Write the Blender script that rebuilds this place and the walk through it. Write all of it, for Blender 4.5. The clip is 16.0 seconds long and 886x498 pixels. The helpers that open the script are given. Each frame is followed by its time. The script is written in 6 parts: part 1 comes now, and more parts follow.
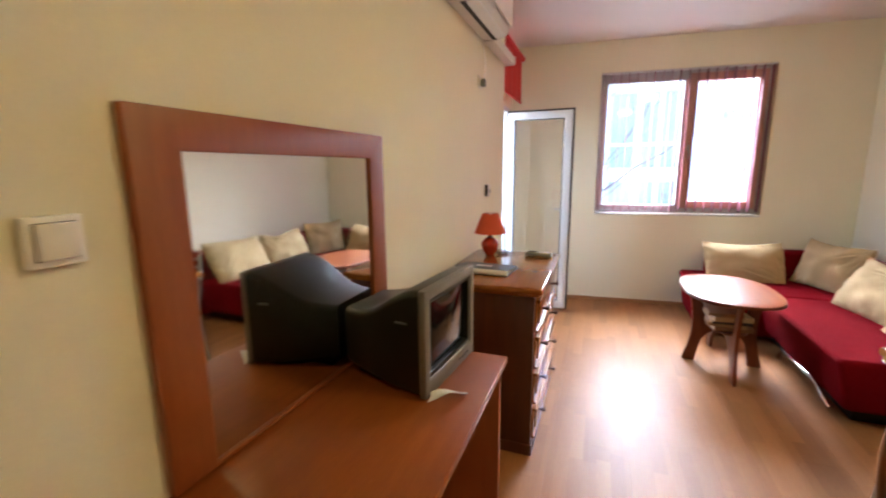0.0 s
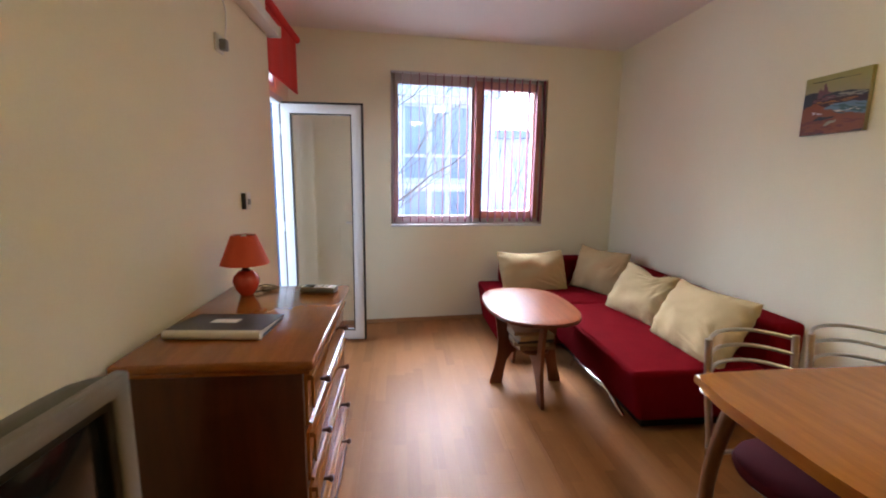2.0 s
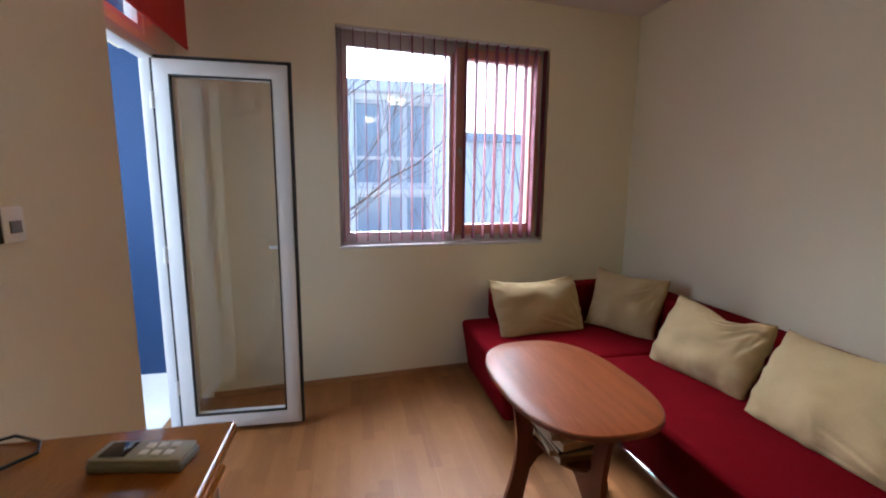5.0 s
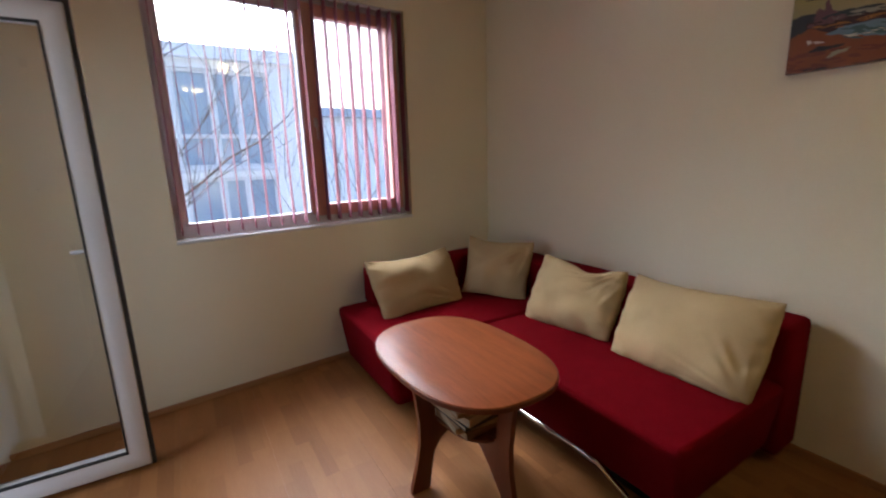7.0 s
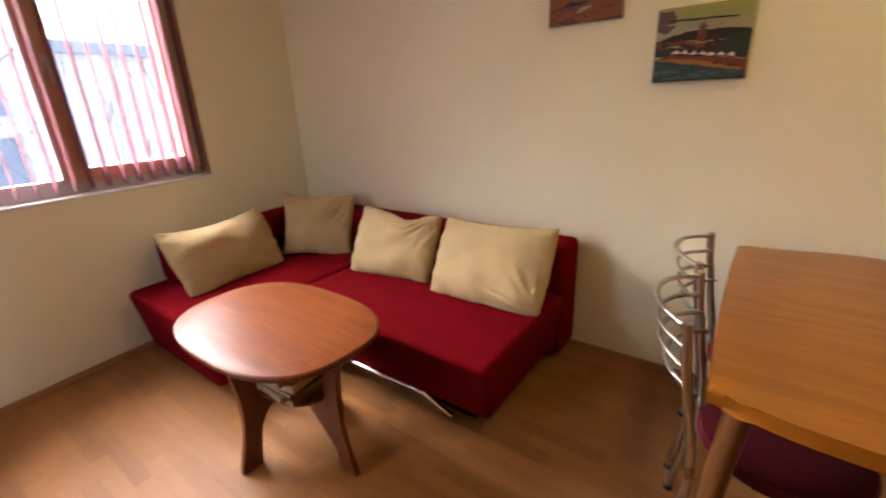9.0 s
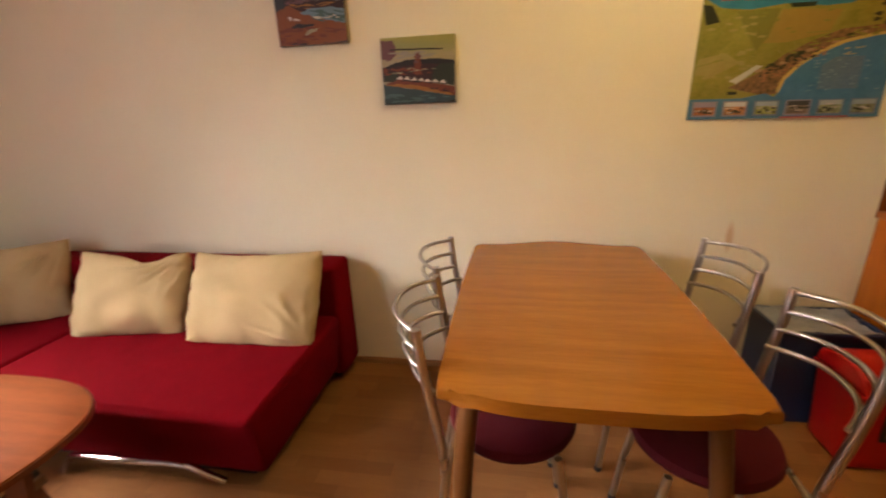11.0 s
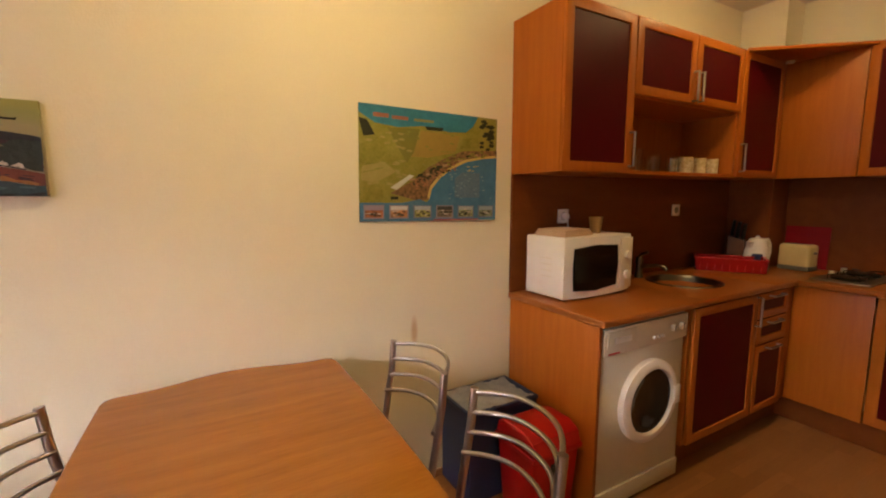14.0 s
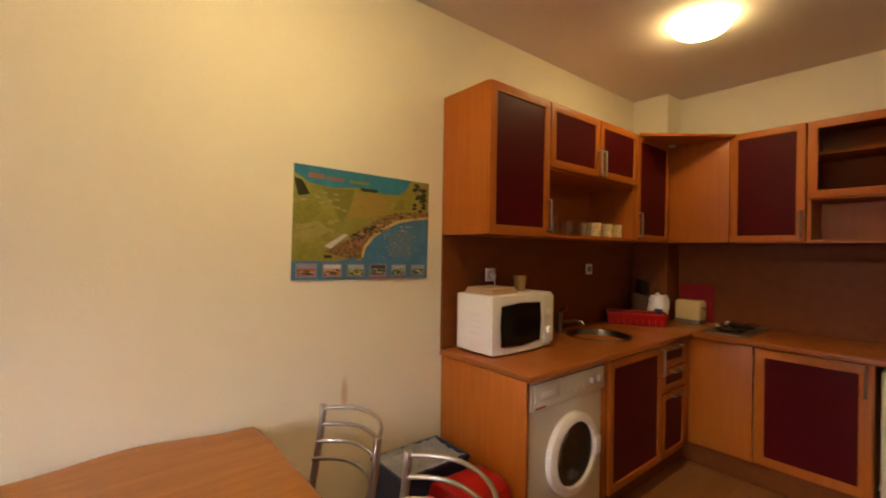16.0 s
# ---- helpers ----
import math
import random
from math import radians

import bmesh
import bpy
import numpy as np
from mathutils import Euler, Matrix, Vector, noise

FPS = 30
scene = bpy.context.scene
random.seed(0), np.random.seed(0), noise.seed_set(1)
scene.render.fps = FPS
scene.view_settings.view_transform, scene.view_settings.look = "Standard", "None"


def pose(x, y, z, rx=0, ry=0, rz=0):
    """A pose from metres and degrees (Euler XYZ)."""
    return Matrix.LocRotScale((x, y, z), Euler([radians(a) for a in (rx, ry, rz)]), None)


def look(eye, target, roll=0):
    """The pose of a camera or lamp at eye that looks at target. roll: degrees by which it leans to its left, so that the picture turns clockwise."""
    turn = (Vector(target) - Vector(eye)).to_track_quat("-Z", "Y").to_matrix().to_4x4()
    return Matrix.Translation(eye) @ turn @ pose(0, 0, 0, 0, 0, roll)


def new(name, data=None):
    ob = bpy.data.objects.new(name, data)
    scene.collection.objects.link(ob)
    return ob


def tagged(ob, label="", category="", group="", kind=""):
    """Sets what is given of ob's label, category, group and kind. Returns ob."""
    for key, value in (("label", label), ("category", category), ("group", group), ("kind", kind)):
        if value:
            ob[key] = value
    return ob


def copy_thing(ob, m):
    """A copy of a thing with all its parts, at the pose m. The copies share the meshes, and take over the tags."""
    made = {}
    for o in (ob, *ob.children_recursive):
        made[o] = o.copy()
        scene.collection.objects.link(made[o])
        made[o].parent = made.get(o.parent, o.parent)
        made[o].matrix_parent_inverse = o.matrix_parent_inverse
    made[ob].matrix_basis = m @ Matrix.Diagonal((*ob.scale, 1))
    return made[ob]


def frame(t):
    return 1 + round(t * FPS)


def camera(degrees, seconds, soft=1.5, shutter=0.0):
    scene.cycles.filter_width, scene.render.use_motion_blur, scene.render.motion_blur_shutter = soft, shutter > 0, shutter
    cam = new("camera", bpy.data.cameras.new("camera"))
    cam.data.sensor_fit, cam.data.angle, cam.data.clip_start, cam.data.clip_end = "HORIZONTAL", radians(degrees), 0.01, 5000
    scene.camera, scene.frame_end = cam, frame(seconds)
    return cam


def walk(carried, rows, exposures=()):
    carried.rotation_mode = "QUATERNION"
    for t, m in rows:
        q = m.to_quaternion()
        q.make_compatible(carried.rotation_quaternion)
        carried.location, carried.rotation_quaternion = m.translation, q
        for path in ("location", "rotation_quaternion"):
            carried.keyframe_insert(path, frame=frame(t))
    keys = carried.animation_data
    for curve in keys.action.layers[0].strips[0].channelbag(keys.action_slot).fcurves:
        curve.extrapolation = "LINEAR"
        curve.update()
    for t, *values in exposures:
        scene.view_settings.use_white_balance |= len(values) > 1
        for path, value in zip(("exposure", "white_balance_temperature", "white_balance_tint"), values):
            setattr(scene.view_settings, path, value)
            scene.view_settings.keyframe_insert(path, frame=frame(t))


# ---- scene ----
import functools

cam = camera(92.7, 16.0, soft=1.9, shutter=0.5)
PATH = [
    (0, (0.333, 0.499, 1.438), (-0.354, 2.341, 1.068), -0.5),
    (0.5, (0.32, 0.68, 1.42), (-0.108, 2.6, 1.059), -0.1),
    (1, (0.342, 0.852, 1.425), (0.145, 2.808, 1.057), 1.0),
    (1.5, (0.353, 1.043, 1.407), (0.423, 3.01, 1.055), 1.4),
    (2, (0.354, 1.244, 1.411), (0.557, 3.207, 1.085), 0.8),
    (2.5, (0.372, 1.474, 1.386), (0.523, 3.437, 1.036), 0.6),
    (3, (0.402, 1.7, 1.387), (0.526, 3.66, 1.009), 1.6),
    (3.5, (0.4, 1.933, 1.374), (0.649, 3.892, 1.055), 0.8),
    (4, (0.383, 2.139, 1.38), (0.745, 4.075, 1.031), -0.1),
    (4.2, (0.373, 2.208, 1.381), (0.749, 4.141, 1.033), 0.3),
    (6.3, (0.333, 2.59, 1.406), (1.045, 4.446, 1.186), -1.5),
    (6.5, (0.313, 2.606, 1.395), (1.147, 4.401, 1.107), -1.4),
    (7, (0.328, 2.598, 1.365), (1.346, 4.27, 0.955), -1.8),
    (7.5, (0.335, 2.595, 1.348), (1.463, 4.159, 0.817), -2.2),
    (8, (0.369, 2.581, 1.332), (1.584, 4.055, 0.74), -2.9),
    (8.5, (0.4, 2.571, 1.336), (1.736, 3.919, 0.707), -2.8),
    (9, (0.442, 2.545, 1.363), (1.953, 3.677, 0.702), -2.5),
    (9.2, (0.45, 2.541, 1.357), (2.025, 3.58, 0.694), -2.7),
    (11.3, (0.579, 2.324, 1.378), (2.472, 2.485, 0.755), -2.1),
    (11.5, (0.594, 2.29, 1.389), (2.501, 2.345, 0.787), -1.9),
    (12, (0.665, 2.223, 1.383), (2.614, 2.116, 0.948), -0.5),
    (12.5, (0.726, 2.155, 1.379), (2.666, 1.837, 1.015), -0.0),
    (13, (0.782, 2.155, 1.396), (2.653, 1.535, 1.059), -0.2),
    (13.5, (0.821, 2.191, 1.406), (2.606, 1.342, 1.099), -1.2),
    (14, (0.843, 2.226, 1.398), (2.573, 1.253, 1.148), -0.1),
    (14.5, (0.847, 2.253, 1.405), (2.554, 1.22, 1.271), 0.7),
    (15, (0.836, 2.267, 1.423), (2.547, 1.231, 1.39), 0.5),
    (15.5, (0.818, 2.268, 1.438), (2.466, 1.135, 1.457), 0.6),
    (16, (0.813, 2.273, 1.427), (2.366, 1.014, 1.43), 0.9),
]
EXPOSURES = [
    (0.0, 3.65, 5450, 7), (0.5, 3.35, 5400, 7), (1.5, 3.0, 5400, 7), (3.5, 2.65, 5500, 7), (4.2, 2.5, 5500, 7), (6.5, 1.92, 5650, 8), (7.0, 2.12, 5800, 9),
    (8.0, 2.5, 6450, 12), (9.0, 2.9, 6750, 14), (11.5, 3.15, 7050, 19), (12.5, 3.15, 6950, 20), (14.5, 3.2, 6650, 20), (16.0, 3.12, 6550, 19),
]
walk(cam, [(t, look(eye, target, roll)) for t, eye, target, roll in PATH], EXPOSURES)

# ---- world and lights ----
world = bpy.data.worlds.new("sky")
scene.world = world
world.use_nodes = True
wn = world.node_tree
sky = wn.nodes.new("ShaderNodeTexSky")
sky.sky_type, sky.sun_disc = "NISHITA", False
sky.sun_elevation, sky.sun_rotation = radians(38), radians(-13)
sky.air_density, sky.dust_density, sky.ozone_density = 1.0, 4.0, 1.0
bg = next(n for n in wn.nodes if n.type == "BACKGROUND")
wn.links.new(sky.outputs[0], bg.inputs[0])
bg.inputs[1].default_value = 0.14

SUN_POWER = 3.4
sun = new("sun", bpy.data.lights.new("sun", "SUN"))
sun.data.energy, sun.data.angle, sun.data.color = SUN_POWER, radians(60), (0.97, 0.97, 1.0)
sun.matrix_world = look((0, 0, 20), (1.7, -13.0, 9.5))

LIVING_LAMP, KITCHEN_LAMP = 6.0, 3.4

# sky light that the open side of the balcony lets in
bal_sky = new("balcony_skylight", bpy.data.lights.new("balcony_skylight", "AREA"))
bal_sky.data.shape, bal_sky.data.size, bal_sky.data.size_y = "RECTANGLE", 2.3, 1.5
bal_sky.data.energy, bal_sky.data.color = 7.6, (0.92, 0.95, 1.0)
bal_sky.matrix_world = look((-1.66, 4.45, 1.80), (1.2, 4.45, 1.5))

# ---- materials ----


def mat(name, c1, c2=None, rough=0.6, metal=0.0, scale=6.0, fine=90.0, bump=0.05, stretch=(1, 1, 1), spec=0.5, coat=0.0, sheen=0.0, rand=0.0, folds=0.0):
    """A surface of two tones mixed by a broad and a fine noise, with a fine relief."""
    m = bpy.data.materials.new(name)
    m.use_nodes = True
    t = m.node_tree
    n, l = t.nodes, t.links
    b = next(x for x in n if x.type == "BSDF_PRINCIPLED")
    co = n.new("ShaderNodeTexCoord")
    mp = n.new("ShaderNodeMapping")
    mp.inputs["Scale"].default_value = stretch
    l.new(co.outputs["Object"], mp.inputs[0])
    a = n.new("ShaderNodeTexNoise")
    a.inputs["Scale"].default_value, a.inputs["Detail"].default_value = scale, 4
    f = n.new("ShaderNodeTexNoise")
    f.inputs["Scale"].default_value, f.inputs["Detail"].default_value = fine, 3
    l.new(mp.outputs[0], a.inputs["Vector"])
    l.new(mp.outputs[0], f.inputs["Vector"])
    mx = n.new("ShaderNodeMix")
    mx.data_type = "FLOAT"
    mx.inputs[0].default_value = 0.4
    l.new(a.outputs[0], mx.inputs[2])
    l.new(f.outputs[0], mx.inputs[3])
    r = n.new("ShaderNodeValToRGB")
    r.color_ramp.elements[0].position, r.color_ramp.elements[1].position = 0.36, 0.64
    c2 = c2 or tuple(min(1, v * 1.12) for v in c1)
    r.color_ramp.elements[0].color, r.color_ramp.elements[1].color = (*c1, 1), (*c2, 1)
    l.new(mx.outputs[0], r.inputs[0])
    out = r.outputs[0]
    if rand:
        oi = n.new("ShaderNodeObjectInfo")
        hs = n.new("ShaderNodeHueSaturation")
        mr = n.new("ShaderNodeMapRange")
        mr.inputs[3].default_value, mr.inputs[4].default_value = 1 - rand, 1 + rand
        l.new(oi.outputs["Random"], mr.inputs[0])
        l.new(mr.outputs[0], hs.inputs["Value"])
        l.new(out, hs.inputs["Color"])
        out = hs.outputs[0]
    l.new(out, b.inputs["Base Color"])
    mr2 = n.new("ShaderNodeMapRange")
    mr2.inputs[3].default_value, mr2.inputs[4].default_value = max(0.02, rough - 0.03), min(1, rough + 0.03)
    l.new(a.outputs[0], mr2.inputs[0])
    l.new(mr2.outputs[0], b.inputs["Roughness"])
    b.inputs["Metallic"].default_value = metal
    b.inputs["Specular IOR Level"].default_value = spec
    b.inputs["Coat Weight"].default_value = coat
    b.inputs["Sheen Weight"].default_value = sheen
    if bump:
        bp = n.new("ShaderNodeBump")
        bp.inputs["Strength"].default_value, bp.inputs["Distance"].default_value = bump, 0.01
        l.new(f.outputs[0], bp.inputs["Height"])
        l.new(bp.outputs[0], b.inputs["Normal"])
        if folds:
            fo_ = n.new("ShaderNodeTexNoise")
            fo_.inputs["Scale"].default_value, fo_.inputs["Detail"].default_value, fo_.inputs["Distortion"].default_value = 4.2, 1.5, 1.2
            l.new(mp.outputs[0], fo_.inputs["Vector"])
            b2_ = n.new("ShaderNodeBump")
            b2_.inputs["Strength"].default_value, b2_.inputs["Distance"].default_value = folds, 0.05
            l.new(fo_.outputs[0], b2_.inputs["Height"])
            l.new(bp.outputs[0], b2_.inputs["Normal"])
            l.new(b2_.outputs[0], b.inputs["Normal"])
    return m


def glass(name, tint=(1, 1, 1), rough=0.0, alpha_like=1.0, ior=1.45):
    m = bpy.data.materials.new(name)
    m.use_nodes = True
    b = next(x for x in m.node_tree.nodes if x.type == "BSDF_PRINCIPLED")
    b.inputs["Base Color"].default_value = (*tint, 1)
    b.inputs["Transmission Weight"].default_value = alpha_like
    b.inputs["Roughness"].default_value, b.inputs["IOR"].default_value = rough, ior
    return m


def laminate():
    """Three-strip laminate: short staves of varied tone along each board."""
    m = mat("laminate_boards", (0.285, 0.120, 0.038), (0.325, 0.142, 0.047), rough=0.46, scale=2.5, fine=22, bump=0.008, stretch=(6, 0.8, 1), rand=0.06, spec=0.22)
    t = m.node_tree
    n, l = t.nodes, t.links
    b = next(x for x in n if x.type == "BSDF_PRINCIPLED")
    old = b.inputs["Base Color"].links[0].from_socket
    geo = n.new("ShaderNodeNewGeometry")
    sp = n.new("ShaderNodeSeparateXYZ")
    l.new(geo.outputs["Position"], sp.inputs[0])

    def calc(op, x, y):
        q = n.new("ShaderNodeMath")
        q.operation = op
        for i, v in enumerate((x, y)):
            if isinstance(v, (int, float)):
                q.inputs[i].default_value = v
            else:
                l.new(v, q.inputs[i])
        return q.outputs[0]
    col = calc("FLOOR", calc("DIVIDE", sp.outputs[0], 0.0645), 0)
    shift = calc("MULTIPLY", calc("SINE", calc("MULTIPLY", col, 12.9), 0), 0.37)
    row = calc("FLOOR", calc("DIVIDE", calc("ADD", sp.outputs[1], shift), 0.41), 0)
    cv = n.new("ShaderNodeCombineXYZ")
    l.new(col, cv.inputs[0])
    l.new(row, cv.inputs[1])
    wnz = n.new("ShaderNodeTexWhiteNoise")
    l.new(cv.outputs[0], wnz.inputs["Vector"])
    hs = n.new("ShaderNodeHueSaturation")
    mr = n.new("ShaderNodeMapRange")
    mr.inputs[3].default_value, mr.inputs[4].default_value = 0.86, 1.12
    l.new(wnz.outputs["Value"], mr.inputs[0])
    l.new(mr.outputs[0], hs.inputs["Value"])
    l.new(old, hs.inputs["Color"])
    l.new(hs.outputs[0], b.inputs["Base Color"])
    return m


def banded(name, stops, height, warp=0.06, scale=9.0, rough=0.45):
    """Painted canvas: colour bands from the bottom to the top edge, torn by brush-like noise."""
    m = bpy.data.materials.new(name)
    m.use_nodes = True
    t = m.node_tree
    n, l = t.nodes, t.links
    b = next(x for x in n if x.type == "BSDF_PRINCIPLED")
    co = n.new("ShaderNodeTexCoord")
    sp = n.new("ShaderNodeSeparateXYZ")
    l.new(co.outputs["Object"], sp.inputs[0])
    mp = n.new("ShaderNodeMapping")
    mp.inputs["Scale"].default_value = (1, 1, 2.5)
    l.new(co.outputs["Object"], mp.inputs[0])
    nz = n.new("ShaderNodeTexNoise")
    nz.inputs["Scale"].default_value, nz.inputs["Detail"].default_value = scale, 6
    l.new(mp.outputs[0], nz.inputs["Vector"])
    ad = n.new("ShaderNodeMath")
    ad.operation = "MULTIPLY_ADD"
    ad.inputs[1].default_value = warp * 4
    l.new(nz.outputs[0], ad.inputs[0])
    dv = n.new("ShaderNodeMath")
    dv.operation = "DIVIDE"
    dv.inputs[1].default_value = height
    l.new(sp.outputs[2], dv.inputs[0])
    l.new(dv.outputs[0], ad.inputs[2])
    sb = n.new("ShaderNodeMath")
    sb.operation = "SUBTRACT"
    sb.inputs[1].default_value = warp * 2
    l.new(ad.outputs[0], sb.inputs[0])
    r = n.new("ShaderNodeValToRGB")
    e = r.color_ramp.elements
    while len(e) < len(stops):
        e.new(0.5)
    for el, (p, c) in zip(e, stops):
        el.position, el.color = p, (*c, 1)
    l.new(sb.outputs[0], r.inputs[0])
    l.new(r.outputs[0], b.inputs["Base Color"])
    b.inputs["Roughness"].default_value = rough
    bp = n.new("ShaderNodeBump")
    bp.inputs["Strength"].default_value, bp.inputs["Distance"].default_value = 0.3, 0.01
    l.new(nz.outputs[0], bp.inputs["Height"])
    l.new(bp.outputs[0], b.inputs["Normal"])
    return m


def oak_veneer():
    """Honey oak veneer: drawn-out arches of darker grain along y, with fine pores."""
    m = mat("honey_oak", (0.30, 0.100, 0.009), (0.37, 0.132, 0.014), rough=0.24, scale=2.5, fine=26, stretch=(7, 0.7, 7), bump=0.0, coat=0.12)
    t = m.node_tree
    n, l = t.nodes, t.links
    b = next(x for x in n if x.type == "BSDF_PRINCIPLED")
    old = b.inputs["Base Color"].links[0].from_socket
    co = n.new("ShaderNodeTexCoord")
    mp = n.new("ShaderNodeMapping")
    mp.inputs["Scale"].default_value = (5.0, 0.9, 5.0)
    l.new(co.outputs["Object"], mp.inputs[0])
    wv = n.new("ShaderNodeTexWave")
    wv.wave_type, wv.bands_direction = "BANDS", "X"
    wv.inputs["Scale"].default_value, wv.inputs["Distortion"].default_value = 0.8, 14.0
    wv.inputs["Detail"].default_value, wv.inputs["Detail Scale"].default_value = 3.0, 1.2
    l.new(mp.outputs[0], wv.inputs["Vector"])
    mr = n.new("ShaderNodeMapRange")
    mr.inputs[3].default_value, mr.inputs[4].default_value = 0.94, 1.05
    l.new(wv.outputs["Fac"], mr.inputs[0])
    hs = n.new("ShaderNodeHueSaturation")
    l.new(mr.outputs[0], hs.inputs["Value"])
    l.new(old, hs.inputs["Color"])
    l.new(hs.outputs[0], b.inputs["Base Color"])
    return m


def emitter(name, color, power):
    m = bpy.data.materials.new(name)
    m.use_nodes = True
    b = next(x for x in m.node_tree.nodes if x.type == "BSDF_PRINCIPLED")
    b.inputs["Base Color"].default_value = (0.8, 0.8, 0.78, 1)
    b.inputs["Emission Color"].default_value, b.inputs["Emission Strength"].default_value = (*color, 1), power
    return m


def slat_cloth():
    m = bpy.data.materials.new("blind_cloth")
    m.use_nodes = True
    t = m.node_tree
    b = next(x for x in t.nodes if x.type == "BSDF_PRINCIPLED")
    o = next(x for x in t.nodes if x.type == "OUTPUT_MATERIAL")
    b.inputs["Base Color"].default_value, b.inputs["Roughness"].default_value = (0.27, 0.085, 0.125, 1), 0.8
    tr = t.nodes.new("ShaderNodeBsdfTranslucent")
    tr.inputs[0].default_value = (0.45, 0.27, 0.40, 1)
    mx = t.nodes.new("ShaderNodeMixShader")
    mx.inputs[0].default_value = 0.16
    t.links.new(b.outputs[0], mx.inputs[1])
    t.links.new(tr.outputs[0], mx.inputs[2])
    t.links.new(mx.outputs[0], o.inputs[0])
    return m


def stained_wall():
    """Cream paint with a thin brown streak where something ran down the plaster beside the table."""
    m = mat("cream_paint_side", WALL_A, WALL_B, rough=0.75, scale=1.6, fine=160, bump=0.10)
    t = m.node_tree
    n, l = t.nodes, t.links
    b = next(x for x in n if x.type == "BSDF_PRINCIPLED")
    old = b.inputs["Base Color"].links[0].from_socket
    geo = n.new("ShaderNodeNewGeometry")
    mp = n.new("ShaderNodeMapping")
    mp.inputs["Location"].default_value = (0, -1.405 / 0.022, -0.77 / 0.085)
    mp.inputs["Scale"].default_value = (0, 1 / 0.022, 1 / 0.085)
    l.new(geo.outputs["Position"], mp.inputs[0])
    ln = n.new("ShaderNodeVectorMath")
    ln.operation = "LENGTH"
    l.new(mp.outputs[0], ln.inputs[0])
    r = n.new("ShaderNodeMapRange")
    r.inputs[1].default_value, r.inputs[2].default_value = 1.0, 0.4
    r.inputs[3].default_value, r.inputs[4].default_value = 0.0, 0.55
    l.new(ln.outputs["Value"], r.inputs[0])
    mx = n.new("ShaderNodeMix")
    mx.data_type = "RGBA"
    mx.inputs[7].default_value = (0.55, 0.25, 0.04, 1)
    l.new(r.outputs[0], mx.inputs[0])
    l.new(old, mx.inputs[6])
    l.new(mx.outputs[2], b.inputs["Base Color"])
    return m


WALL_A, WALL_B = (0.828, 0.774, 0.595), (0.862, 0.813, 0.64)
M_WALL = mat("cream_paint", WALL_A, WALL_B, rough=0.75, scale=1.6, fine=160, bump=0.10)
M_WALL_R = stained_wall()
M_CEIL = mat("ceiling_paint", (0.79, 0.72, 0.67), (0.82, 0.755, 0.705), rough=0.8, scale=1.2, fine=140, bump=0.06)
M_FLOOR = laminate()
M_SUB = mat("floor_base", (0.26, 0.13, 0.05), rough=0.8)
M_SKIRT = mat("skirting_wood", (0.34, 0.17, 0.07), (0.42, 0.22, 0.10), rough=0.4, stretch=(1, 1, 8))
M_ALDER = mat("orange_laminate", (0.27, 0.064, 0.010), (0.325, 0.085, 0.015), rough=0.42, scale=5, fine=60, stretch=(8, 8, 0.8), bump=0.03)
M_ALDER_H = mat("orange_laminate_flat", (0.255, 0.062, 0.007), (0.305, 0.080, 0.010), rough=0.32, scale=5, fine=60, stretch=(8, 0.8, 8), bump=0.03, spec=0.3)
M_PANEL = mat("splash_panel", (0.165, 0.043, 0.008), (0.20, 0.055, 0.011), rough=0.45, scale=4, fine=50, stretch=(4, 0.7, 4), bump=0.03, spec=0.18)
M_CAB = mat("beech_laminate", (0.385, 0.102, 0.008), (0.455, 0.130, 0.012), rough=0.4, scale=5, fine=60, stretch=(9, 9, 0.7), bump=0.02, spec=0.3)
M_FILL = mat("burgundy_panel", (0.064, 0.0016, 0.0032), (0.080, 0.002, 0.0045), rough=0.36, scale=3, fine=80, bump=0.01, spec=0.12)
M_TOP = mat("worktop", (0.32, 0.092, 0.014), (0.375, 0.116, 0.020), rough=0.33, scale=6, fine=80, stretch=(5, 1, 5), bump=0.02)
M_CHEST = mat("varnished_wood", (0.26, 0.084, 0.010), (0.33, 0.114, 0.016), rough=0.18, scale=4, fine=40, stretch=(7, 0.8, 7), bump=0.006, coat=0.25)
# Much darker than the fronts: shade on the chest's sides, put into the colour.
M_CHEST_S = mat("dark_varnish_side_shade", (0.055, 0.013, 0.0035), (0.08, 0.020, 0.005), rough=0.3, scale=4, fine=50, stretch=(9, 9, 0.8), bump=0.02, coat=0.1)
M_COFFEE = mat("cherry_laminate", (0.165, 0.042, 0.012), (0.245, 0.068, 0.021), rough=0.33, scale=3.5, fine=30, stretch=(9, 0.6, 9), bump=0.0, spec=0.17)
M_COFFEE_L = mat("cherry_board", (0.115, 0.027, 0.009), (0.15, 0.037, 0.013), rough=0.35, scale=4, fine=50, stretch=(8, 8, 0.8), bump=0.02)
M_OAK = oak_veneer()
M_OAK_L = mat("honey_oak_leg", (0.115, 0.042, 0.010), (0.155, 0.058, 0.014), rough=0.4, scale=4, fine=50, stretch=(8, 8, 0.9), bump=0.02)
M_RED = mat("red_sofa_cloth", (0.138, 0.0015, 0.005), (0.168, 0.0021, 0.0068), rough=1.0, scale=7, fine=420, bump=0.25, spec=0.05)
M_SEAT = mat("maroon_seat_cloth", (0.065, 0.002, 0.006), (0.085, 0.003, 0.008), rough=0.85, scale=9, fine=420, bump=0.25, spec=0.2)
M_CUSH = mat("beige_cotton", (0.46, 0.345, 0.18), (0.52, 0.395, 0.215), rough=0.9, scale=5, fine=260, bump=0.35, spec=0.15, folds=0.22)
